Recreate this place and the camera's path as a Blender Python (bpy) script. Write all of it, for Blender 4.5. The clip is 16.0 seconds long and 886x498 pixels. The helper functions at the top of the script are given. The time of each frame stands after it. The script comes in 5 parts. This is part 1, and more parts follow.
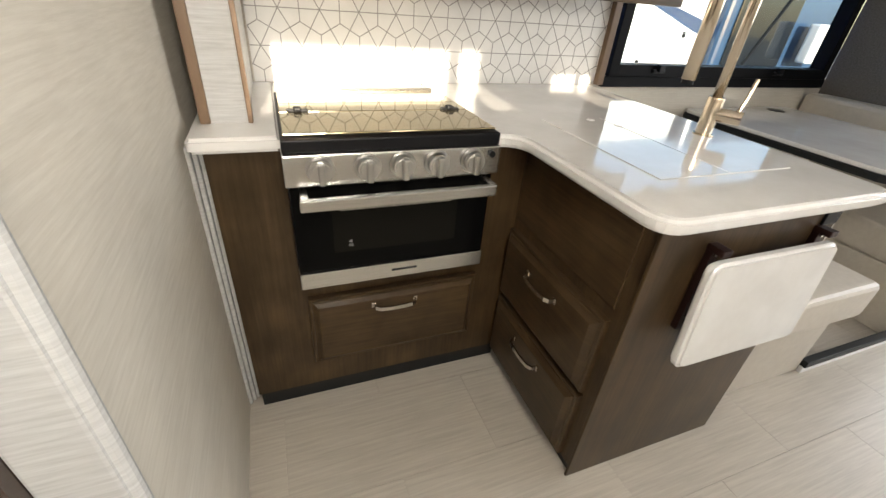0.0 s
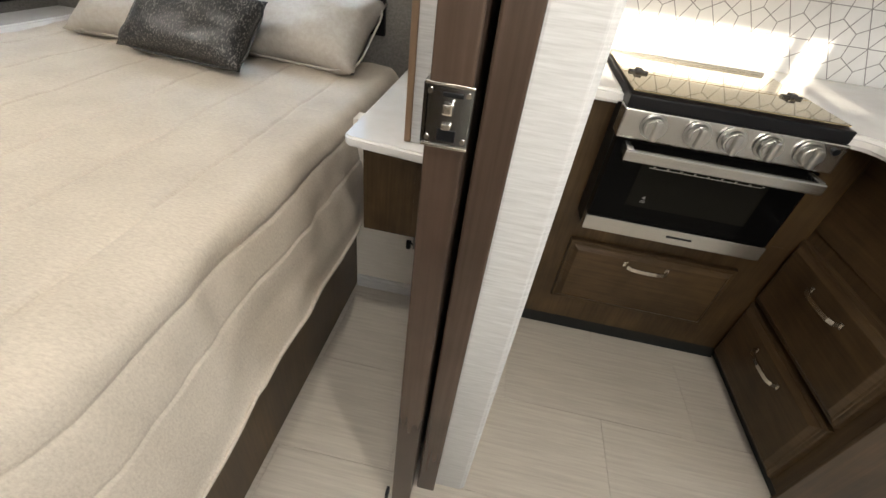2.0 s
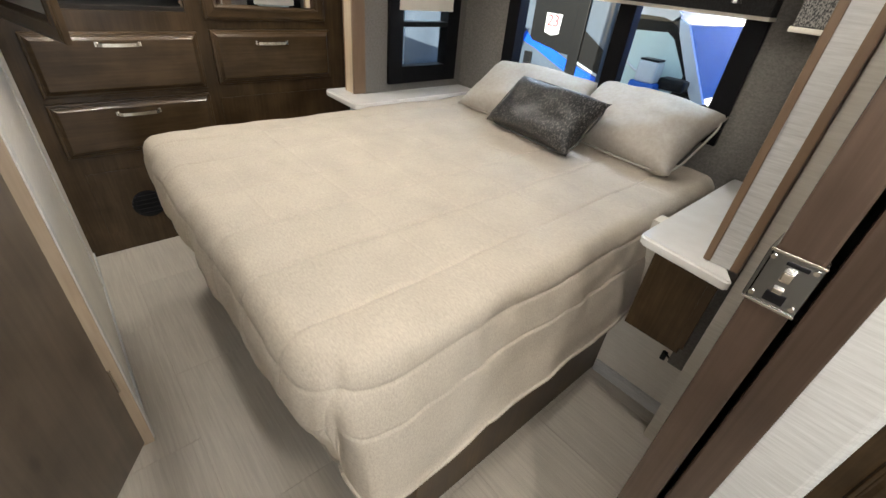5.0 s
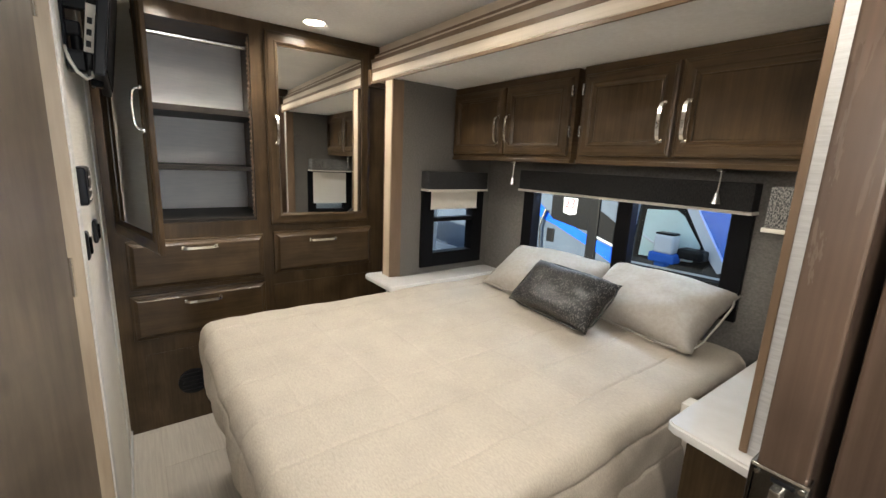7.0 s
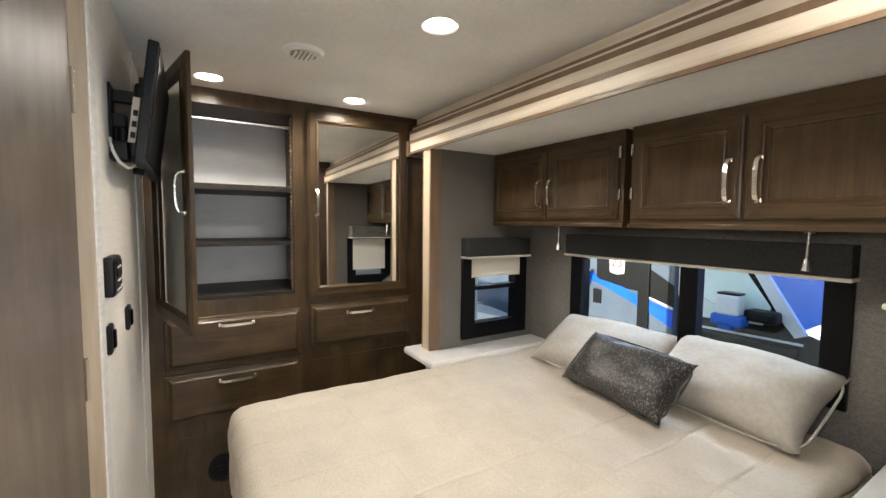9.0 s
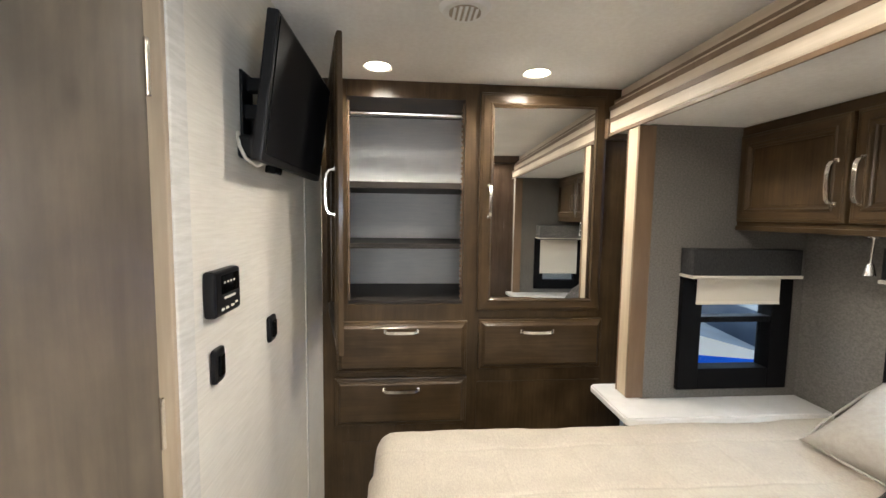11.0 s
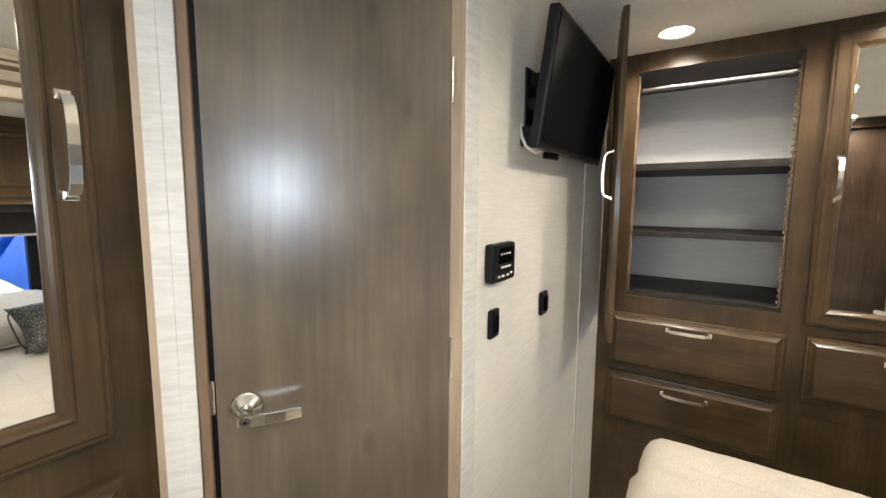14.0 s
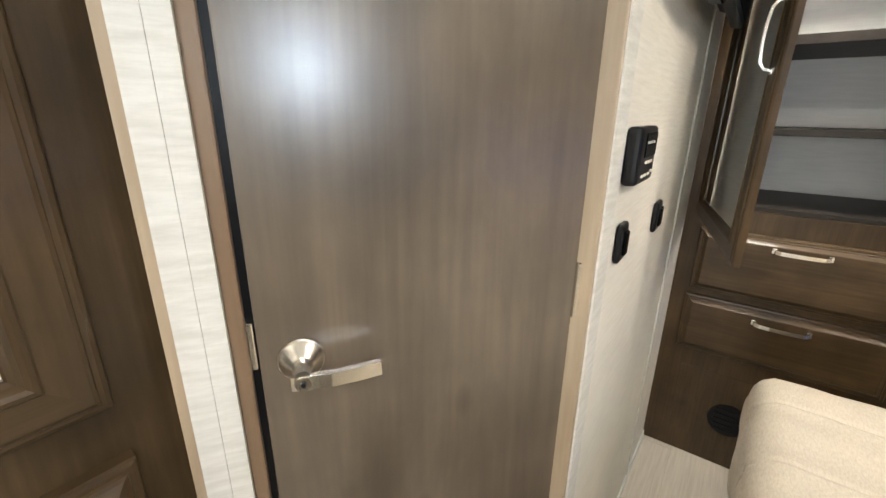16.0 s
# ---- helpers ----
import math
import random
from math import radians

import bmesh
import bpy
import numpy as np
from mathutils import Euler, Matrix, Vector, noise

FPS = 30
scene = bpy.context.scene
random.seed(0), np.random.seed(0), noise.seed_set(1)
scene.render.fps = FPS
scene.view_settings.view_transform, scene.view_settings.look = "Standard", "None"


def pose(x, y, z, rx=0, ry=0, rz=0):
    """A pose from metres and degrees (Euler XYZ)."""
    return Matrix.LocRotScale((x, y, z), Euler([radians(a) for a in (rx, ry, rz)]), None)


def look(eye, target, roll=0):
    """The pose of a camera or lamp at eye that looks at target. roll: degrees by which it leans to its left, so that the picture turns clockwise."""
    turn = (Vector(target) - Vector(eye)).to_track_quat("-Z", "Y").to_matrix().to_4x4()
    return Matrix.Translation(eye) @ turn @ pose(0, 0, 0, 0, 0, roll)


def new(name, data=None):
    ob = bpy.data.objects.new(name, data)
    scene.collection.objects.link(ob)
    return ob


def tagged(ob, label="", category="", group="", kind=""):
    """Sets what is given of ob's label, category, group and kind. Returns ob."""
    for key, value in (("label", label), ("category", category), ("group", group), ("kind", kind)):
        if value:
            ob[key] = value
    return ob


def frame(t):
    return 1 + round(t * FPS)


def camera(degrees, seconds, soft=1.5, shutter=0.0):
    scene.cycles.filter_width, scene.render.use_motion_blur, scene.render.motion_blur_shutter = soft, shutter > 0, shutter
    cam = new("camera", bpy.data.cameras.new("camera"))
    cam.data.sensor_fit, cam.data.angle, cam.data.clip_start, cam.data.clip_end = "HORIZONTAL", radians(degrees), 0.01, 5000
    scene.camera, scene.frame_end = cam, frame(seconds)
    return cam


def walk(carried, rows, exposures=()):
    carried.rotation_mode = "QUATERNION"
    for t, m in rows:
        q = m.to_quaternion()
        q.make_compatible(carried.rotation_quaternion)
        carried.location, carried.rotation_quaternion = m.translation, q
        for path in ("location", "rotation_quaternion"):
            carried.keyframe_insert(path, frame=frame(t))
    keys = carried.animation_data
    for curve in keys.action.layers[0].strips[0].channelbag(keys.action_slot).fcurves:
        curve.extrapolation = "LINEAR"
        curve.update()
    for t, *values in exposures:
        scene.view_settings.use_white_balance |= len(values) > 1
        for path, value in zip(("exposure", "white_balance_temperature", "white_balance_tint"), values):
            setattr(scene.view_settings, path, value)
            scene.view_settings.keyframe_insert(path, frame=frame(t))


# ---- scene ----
cam = camera(93.6, 16.0)
PATH = [
    (0, (0.529, 0.591, 1.194), (1.195, 2.158, 0.146), 4.9),
    (0.5, (0.479, 0.547, 1.191), (1.024, 2.133, 0.102), 5.7),
    (1, (0.401, 0.505, 1.183), (0.762, 2.113, 0.05), 6.5),
    (1.5, (0.338, 0.454, 1.184), (0.44, 2.064, 0.001), 7.4),
    (2, (0.239, 0.418, 1.176), (0.093, 1.993, -0.049), 8.3),
    (2.5, (0.142, 0.398, 1.152), (-0.249, 1.901, -0.108), 9.1),
    (3, (0.103, 0.399, 1.156), (-0.554, 1.765, -0.148), 9.0),
    (3.5, (0.118, 0.379, 1.162), (-0.752, 1.635, -0.13), 8.5),
    (5.8, (0.236, 0.299, 1.3), (-1.145, 1.469, 0.449), 4.9),
    (6, (0.242, 0.304, 1.291), (-1.185, 1.48, 0.529), 4.3),
    (6.5, (0.243, 0.282, 1.348), (-1.245, 1.48, 0.753), 3.5),
    (7, (0.274, 0.302, 1.369), (-1.291, 1.479, 0.961), 2.6),
    (7.5, (0.287, 0.288, 1.391), (-1.312, 1.459, 1.123), 2.4),
    (8, (0.295, 0.292, 1.407), (-1.336, 1.433, 1.215), 2.0),
    (10.3, (-0.111, 0.516, 1.409), (-2.008, 1.137, 1.278), 0.6),
    (10.5, (-0.133, 0.538, 1.418), (-2.065, 1.037, 1.28), 0.9),
    (11, (-0.196, 0.569, 1.432), (-2.182, 0.737, 1.268), 0.8),
    (11.5, (-0.258, 0.604, 1.42), (-2.244, 0.431, 1.266), 1.1),
    (12, (-0.233, 0.661, 1.413), (-2.162, 0.148, 1.282), 0.1),
    (12.5, (-0.199, 0.657, 1.412), (-2.042, -0.108, 1.278), -0.1),
    (13, (-0.181, 0.645, 1.41), (-1.944, -0.289, 1.268), -0.3),
    (13.5, (-0.176, 0.637, 1.414), (-1.869, -0.413, 1.236), 0.1),
    (14, (-0.174, 0.628, 1.413), (-1.823, -0.483, 1.189), 0.4),
    (14.5, (-0.176, 0.621, 1.404), (-1.793, -0.52, 1.117), 0.5),
    (15, (-0.193, 0.572, 1.388), (-1.782, -0.576, 0.992), 0.8),
    (15.5, (-0.247, 0.457, 1.362), (-1.805, -0.688, 0.853), 0.7),
    (16, (-0.303, 0.353, 1.338), (-1.842, -0.762, 0.714), 0.7),
]
walk(cam, [(t, look(eye, target, roll)) for t, eye, target, roll in PATH],
     [(0, 1.31, 6450, 10), (1.5, 1.24, 6300, 10), (3.5, 1.2, 6250, 10), (8, 1.28, 6350, 10), (10.3, 1.45, 6350, 10), (13, 1.58, 6420, 9), (16, 1.58, 6480, 8)])

# ---- light ----
world = bpy.data.worlds.new("sky")
scene.world = world
world.use_nodes = True
sky = world.node_tree.nodes.new("ShaderNodeTexSky")
sky.sky_type = 'NISHITA'
sky.sun_disc = False
sky.sun_elevation = radians(16)
sky.sun_rotation = radians(180)
bg = world.node_tree.nodes["Background"]
world.node_tree.links.new(sky.outputs[0], bg.inputs[0])
bg.inputs[1].default_value = 0.14
sun = new("sun", bpy.data.lights.new("sun", 'SUN'))
sun.data.energy, sun.data.angle, sun.data.color = 5.0, radians(0.5), (1.0, 0.86, 0.66)
sun.matrix_world = look((0, 0, 0), (0.12, 1.0, -0.25))


def window_light(name, eye, target, w, h, power, colour=(0.80, 0.90, 1.0)):
    """The sky's light, standing in a window's opening."""
    la = new(name, bpy.data.lights.new(name, 'AREA'))
    la.data.shape, la.data.size, la.data.size_y, la.data.energy, la.data.color = 'RECTANGLE', w, h, power, colour
    la.matrix_world = look(eye, target)


window_light("sky_bed_window", (-0.85, 2.245, 1.27), (-0.85, 1.3, 0.35), 1.0, 0.05, 4.2)
window_light("sky_small_window", (-1.80, 1.88, 1.17), (-1.0, 1.88, 0.5), 0.30, 0.05, 2.5)
window_light("sky_small_window_near", (0.085, 1.88, 1.17), (-1.0, 1.88, 0.5), 0.30, 0.05, 2.5)
# Windscreen is assumed, never in view; lamp added to brighten kitchen and hall.
window_light("sky_assumed_windscreen", (4.52, 0.5, 1.2), (0, 0.6, 0.7), 1.8, 1.2, 19.0, (0.97, 0.98, 1.0))
# Unseen entry window, inferred from the sun patch; strength set to brighten kitchen fronts.
window_light("sky_entry_window", (0.45, -0.61, 1.58), (0.5, 2.0, 0.9), 0.8, 0.22, 11.0, (1.0, 0.95, 0.87))

# bodiless, fixed stand-in for the walker's small cool-white light, where they stand longest
carried = new("carried_light_standin", bpy.data.lights.new("carried_light_standin", 'SPOT'))
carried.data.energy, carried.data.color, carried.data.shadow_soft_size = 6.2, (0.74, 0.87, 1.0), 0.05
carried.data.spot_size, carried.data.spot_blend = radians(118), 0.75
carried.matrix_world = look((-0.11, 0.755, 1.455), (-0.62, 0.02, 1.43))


# ---- materials ----
def mat(name, base, rough=0.5, metal=0.0, second=None, scale=(10, 10, 10), detail=4.0, spread=(0.35, 0.65), bump=0.0, bump_scale=200.0, coat=0.0, vary=0.0, rough_var=0.0, blotch=0.12, spec=0.5, wave=0.0, patch=2.3, grain=0.0, coat_rough=0.12):
    """Base colour broken by stretched noise, fine bump, varied roughness."""
    m = bpy.data.materials.new(name)
    m.use_nodes = True
    nt = m.node_tree
    b = nt.nodes["Principled BSDF"]
    b.inputs["Roughness"].default_value = rough
    b.inputs["Metallic"].default_value = metal
    b.inputs["Coat Weight"].default_value = coat
    b.inputs["Coat Roughness"].default_value = coat_rough
    b.inputs["Specular IOR Level"].default_value = spec
    b.inputs["Base Color"].default_value = (*base, 1)
    tc = nt.nodes.new("ShaderNodeTexCoord")
    if second:
        mp = nt.nodes.new("ShaderNodeMapping")
        mp.inputs["Scale"].default_value = scale
        nt.links.new(tc.outputs["Object"], mp.inputs["Vector"])
        n = nt.nodes.new("ShaderNodeTexNoise")
        n.inputs["Scale"].default_value = 1.0
        n.inputs["Detail"].default_value = detail
        n.inputs["Roughness"].default_value = 0.65
        n.inputs["Distortion"].default_value = wave
        nt.links.new(mp.outputs[0], n.inputs["Vector"])
        r = nt.nodes.new("ShaderNodeValToRGB")
        r.color_ramp.elements[0].position, r.color_ramp.elements[1].position = spread
        r.color_ramp.elements[0].color, r.color_ramp.elements[1].color = (*base, 1), (*second, 1)
        nt.links.new(n.outputs["Fac"], r.inputs["Fac"])
        out = r.outputs["Color"]
        n2 = nt.nodes.new("ShaderNodeTexNoise")
        n2.inputs["Scale"].default_value = patch
        n2.inputs["Detail"].default_value = 5.0
        nt.links.new(tc.outputs["Object"], n2.inputs["Vector"])
        hsv = nt.nodes.new("ShaderNodeHueSaturation")
        mr = nt.nodes.new("ShaderNodeMapRange")
        mr.inputs["From Min"].default_value, mr.inputs["From Max"].default_value = 0.25, 0.75
        mr.inputs["To Min"].default_value, mr.inputs["To Max"].default_value = 1 - blotch, 1 + blotch
        nt.links.new(n2.outputs["Fac"], mr.inputs["Value"])
        val = mr.outputs["Result"]
        if vary:
            oi = nt.nodes.new("ShaderNodeObjectInfo")
            mv = nt.nodes.new("ShaderNodeMapRange")
            mv.inputs["To Min"].default_value, mv.inputs["To Max"].default_value = 1 - vary, 1 + vary
            nt.links.new(oi.outputs["Random"], mv.inputs["Value"])
            mu = nt.nodes.new("ShaderNodeMath")
            mu.operation = 'MULTIPLY'
            nt.links.new(val, mu.inputs[0])
            nt.links.new(mv.outputs["Result"], mu.inputs[1])
            val = mu.outputs[0]
        if grain:
            gm = nt.nodes.new("ShaderNodeMapping")
            gm.inputs["Scale"].default_value = [q * (14 if q > 4 else 4) for q in scale]
            nt.links.new(tc.outputs["Object"], gm.inputs["Vector"])
            gn = nt.nodes.new("ShaderNodeTexNoise")
            gn.inputs["Scale"].default_value, gn.inputs["Detail"].default_value = 1.0, 3.0
            nt.links.new(gm.outputs[0], gn.inputs["Vector"])
            gr = nt.nodes.new("ShaderNodeMapRange")
            gr.inputs["From Min"].default_value, gr.inputs["From Max"].default_value = 0.3, 0.7
            gr.inputs["To Min"].default_value, gr.inputs["To Max"].default_value = 1 - grain, 1 + grain
            nt.links.new(gn.outputs["Fac"], gr.inputs["Value"])
            gx = nt.nodes.new("ShaderNodeMath")
            gx.operation = 'MULTIPLY'
            nt.links.new(val, gx.inputs[0])
            nt.links.new(gr.outputs["Result"], gx.inputs[1])
            val = gx.outputs[0]
        nt.links.new(val, hsv.inputs["Value"])
        nt.links.new(out, hsv.inputs["Color"])
        nt.links.new(hsv.outputs["Color"], b.inputs["Base Color"])
        if rough_var:
            mq = nt.nodes.new("ShaderNodeMapRange")
            mq.inputs["To Min"].default_value, mq.inputs["To Max"].default_value = rough - rough_var, rough + rough_var
            nt.links.new(n.outputs["Fac"], mq.inputs["Value"])
            nt.links.new(mq.outputs["Result"], b.inputs["Roughness"])
        if bump:
            bp = nt.nodes.new("ShaderNodeBump")
            bp.inputs["Strength"].default_value = bump
            bp.inputs["Distance"].default_value = 0.002
            nt.links.new(n.outputs["Fac"], bp.inputs["Height"])
            nt.links.new(bp.outputs["Normal"], b.inputs["Normal"])
    elif bump:
        n = nt.nodes.new("ShaderNodeTexNoise")
        n.inputs["Scale"].default_value = bump_scale
        nt.links.new(tc.outputs["Object"], n.inputs["Vector"])
        bp = nt.nodes.new("ShaderNodeBump")
        bp.inputs["Strength"].default_value = bump
        bp.inputs["Distance"].default_value = 0.002
        nt.links.new(n.outputs["Fac"], bp.inputs["Height"])
        nt.links.new(bp.outputs["Normal"], b.inputs["Normal"])
    return m


def glow(name, colour, strength):
    m = bpy.data.materials.new(name)
    m.use_nodes = True
    b = m.node_tree.nodes["Principled BSDF"]
    b.inputs["Emission Color"].default_value = (*colour, 1)
    b.inputs["Emission Strength"].default_value = strength
    return m


WOOD = mat("stained maple", (0.0205, 0.0125, 0.0058), 0.40, second=(0.100, 0.0615, 0.029), scale=(9, 9, 1.3), detail=8.0, spread=(0.15, 0.92), bump=0.08, coat=0.27, rough_var=0.06, blotch=0.36, spec=0.18, wave=0.5, patch=7.0, grain=0.16, coat_rough=0.2)
WOOD_H = mat("stained maple across", (0.0205, 0.0125, 0.0058), 0.40, second=(0.100, 0.0615, 0.029), scale=(1.3, 1.3, 9), detail=8.0, spread=(0.15, 0.92), bump=0.08, coat=0.27, rough_var=0.06, blotch=0.36, spec=0.18, wave=0.5, patch=7.0, grain=0.16, coat_rough=0.2)
DOORWOOD = mat("grey brown door laminate", (0.040, 0.029, 0.020), 0.32, second=(0.172, 0.131, 0.093), scale=(5, 5, 0.8), detail=9.0, spread=(0.12, 0.92), bump=0.05, spec=0.8, blotch=0.34, wave=1.4, patch=6.0, grain=0.13)


def add_knots(m, scale, size):
    """Small dark knots scattered through a wood material."""
    nt = m.node_tree
    b = nt.nodes["Principled BSDF"]
    src = b.inputs["Base Color"].links[0].from_socket
    tc, mp, vo = nt.nodes.new("ShaderNodeTexCoord"), nt.nodes.new("ShaderNodeMapping"), nt.nodes.new("ShaderNodeTexVoronoi")
    mp.inputs["Scale"].default_value = scale
    vo.inputs["Scale"].default_value = 1.0
    mr, mx = nt.nodes.new("ShaderNodeMapRange"), nt.nodes.new("ShaderNodeMixRGB")
    mr.inputs["From Min"].default_value, mr.inputs["From Max"].default_value = size * 0.3, size
    mr.inputs["To Min"].default_value, mr.inputs["To Max"].default_value = 0.45, 0.0
    mx.inputs["Color2"].default_value = (0.022, 0.015, 0.010, 1)
    nt.links.new(tc.outputs["Object"], mp.inputs["Vector"])
    nt.links.new(mp.outputs[0], vo.inputs["Vector"])
    nt.links.new(vo.outputs["Distance"], mr.inputs["Value"])
    nt.links.new(mr.outputs["Result"], mx.inputs["Fac"])
    nt.links.new(src, mx.inputs["Color1"])
    nt.links.new(mx.outputs["Color"], b.inputs["Base Color"])


add_knots(DOORWOOD, (11, 11, 5), 0.17)
SLIDEWOOD = mat("dark walnut laminate", (0.030, 0.0175, 0.0115), 0.26, second=(0.098, 0.066, 0.048), scale=(9, 9, 0.8), detail=9.0, spread=(0.18, 0.86), bump=0.05, coat=0.15, rough_var=0.05, blotch=0.3, spec=0.4, wave=0.6, patch=5.0, grain=0.14)
TAN = mat("tan trim laminate", (0.30, 0.22, 0.145), 0.42, second=(0.44, 0.34, 0.235), scale=(18, 18, 1.5), bump=0.05)
TAN_V = mat("cream oak post laminate", (0.47, 0.375, 0.26), 0.42, second=(0.60, 0.50, 0.37), scale=(30, 30, 1.6), bump=0.05)
TAN_H = mat("cream oak header laminate", (0.58, 0.49, 0.38), 0.42, second=(0.74, 0.65, 0.53), scale=(1.6, 30, 30), bump=0.05)
BRONZE = mat("brown edge banding", (0.15, 0.095, 0.055), 0.4, second=(0.20, 0.13, 0.08), scale=(18, 18, 2))
LINEN = mat("linen wallpaper", (0.575, 0.530, 0.455), 0.7, second=(0.715, 0.675, 0.60), scale=(10, 10, 170), bump=0.18, spread=(0.22, 0.78))
CASING = mat("cream wrapped casing", (0.50, 0.475, 0.43), 0.6, second=(0.60, 0.575, 0.53), scale=(16, 16, 120), bump=0.12, blotch=0.05)
LINEN_V = mat("linen wrapped trim", (0.40, 0.395, 0.385), 0.6, second=(0.58, 0.58, 0.57), scale=(14, 14, 230), bump=0.2, spread=(0.22, 0.72))
GREYWALL = mat("grey textile wall", (0.108, 0.100, 0.089), 0.85, second=(0.165, 0.154, 0.139), scale=(120, 120, 160), bump=0.2)
CEIL = mat("ceiling panel", (0.76, 0.745, 0.72), 0.7, second=(0.82, 0.81, 0.79), scale=(60, 60, 60), bump=0.08)
FLOOR = mat("vinyl plank", (0.40, 0.36, 0.305), 0.42, second=(0.56, 0.515, 0.445), scale=(3.5, 85, 3), detail=5.0, spread=(0.25, 0.75), bump=0.08, vary=0.03, rough_var=0.08, blotch=0.06, grain=0.07)
JOINT = mat("floor joint", (0.36, 0.315, 0.26), 0.8)
SOLID = mat("white solid surface", (0.68, 0.665, 0.64), 0.07, second=(0.76, 0.75, 0.73), scale=(5, 5, 5), coat=0.3, blotch=0.05, coat_rough=0.03)
STEEL = mat("brushed steel", (0.58, 0.575, 0.56), 0.24, 1.0, second=(0.66, 0.655, 0.64), scale=(3, 3, 500), rough_var=0.04, blotch=0.03)
NICKEL = mat("satin nickel", (0.71, 0.67, 0.60), 0.22, 1.0, bump=0.02)
BLACK = mat("black plastic", (0.006, 0.006, 0.007), 0.38, bump=0.03, spec=0.22)
RUBBER = mat("black vinyl kick", (0.012, 0.013, 0.013), 0.5, bump=0.05, spec=0.25)
GLASSBLK = mat("black oven glass", (0.003, 0.003, 0.003), 0.05, spec=0.06)
# Base lowered to paint in the dark surroundings that the latch mirrors.
CHROME = mat("chrome with dark reflection in base", (0.30, 0.31, 0.32), 0.16, 1.0, bump=0.01)
KNOBMETAL = mat("satin knob metal", (0.60, 0.59, 0.57), 0.30, 1.0, bump=0.02)
# Warm tint paints the sunlit surroundings mirrored in the nickel faucet.
SUNLIT_NICKEL = mat("nickel with sunlit reflection in base", (0.66, 0.57, 0.45), 0.2, 1.0, bump=0.02)
# Golden metal base stands in for the sunlit wall mirrored in dark glass.
LIDGLASS = mat("lid glass with sunlit reflection in base", (0.58, 0.50, 0.33), 0.03, 0.9, bump=0.01)
SCREEN = mat("dark television screen", (0.003, 0.003, 0.004), 0.45, spec=0.06)
QUILT = mat("champagne bedspread", (0.41, 0.36, 0.295), 0.6, second=(0.575, 0.515, 0.43), scale=(95, 270, 170), detail=3.0, spread=(0.22, 0.78), bump=0.45, blotch=0.08, patch=7.0)
PILLOW = mat("grey beige pillow", (0.35, 0.32, 0.28), 0.75, second=(0.40, 0.368, 0.325), scale=(60, 60, 60), bump=0.15)
CHARCOAL = mat("charcoal jacquard", (0.014, 0.014, 0.015), 0.42, second=(0.20, 0.19, 0.175), scale=(230, 95, 210), detail=2.0, bump=0.4, spread=(0.52, 0.66))
SHADE = mat("cream roller shade", (0.68, 0.63, 0.55), 0.8, bump=0.1)
VALANCE = mat("charcoal valance fabric", (0.022, 0.022, 0.023), 0.9, second=(0.046, 0.045, 0.045), scale=(300, 300, 90), bump=0.3, spec=0.2)
WINFRAME = mat("black window frame", (0.005, 0.005, 0.006), 0.5, spec=0.1)
LEATHER = mat("beige leatherette", (0.54, 0.49, 0.42), 0.45, second=(0.58, 0.53, 0.455), scale=(40, 40, 40), bump=0.15, blotch=0.05)
SHELF = mat("charcoal shelf laminate", (0.016, 0.013, 0.011), 0.5, second=(0.030, 0.025, 0.021), scale=(3, 9, 9), bump=0.04, spec=0.25)
CABWHITE = mat("white cabinet liner", (0.78, 0.78, 0.78), 0.6, second=(0.85, 0.84, 0.83), scale=(8, 8, 90))
MIRROR = mat("mirror glass", (0.88, 0.89, 0.88), 0.0, 1.0)
TILE = mat("white matte tile", (0.74, 0.73, 0.71), 0.35, second=(0.80, 0.79, 0.77), scale=(8, 8, 8))
GROUT = mat("grey tile line", (0.30, 0.29, 0.28), 0.6)
LAMP = glow("lamp lens", (1.0, 0.86, 0.66), 9.0)


# ---- mesh helpers ----
def box(x0, x1, y0, y1, z0, z1, bevel=0.0, seg=2):
    bm = bmesh.new()
    bmesh.ops.create_cube(bm, size=1)
    for v in bm.verts:
        v.co = Vector(((x0 + x1) / 2 + v.co.x * (x1 - x0), (y0 + y1) / 2 + v.co.y * (y1 - y0), (z0 + z1) / 2 + v.co.z * (z1 - z0)))
    if bevel:
        bmesh.ops.bevel(bm, geom=bm.edges[:], offset=bevel, segments=seg, affect='EDGES', profile=0.6)
    return bm


def cyl(r, h, n=24, r2=None, bevel=0.0):
    """Along +z from 0 to h."""
    bm = bmesh.new()
    bmesh.ops.create_cone(bm, cap_ends=True, segments=n, radius1=r, radius2=r if r2 is None else r2, depth=h)
    bmesh.ops.translate(bm, vec=(0, 0, h / 2), verts=bm.verts)
    if bevel:
        bmesh.ops.bevel(bm, geom=[e for e in bm.edges if abs(e.verts[0].co.z - e.verts[1].co.z) < 1e-6], offset=bevel, segments=2, affect='EDGES')
    return bm


def moved(bm, m):
    bm.transform(m)
    return bm


def joined(*bms):
    out = bms[0]
    for other in bms[1:]:
        me = bpy.data.meshes.new("tmp")
        other.to_mesh(me)
        other.free()
        out.from_mesh(me)
        bpy.data.meshes.remove(me)
    return out


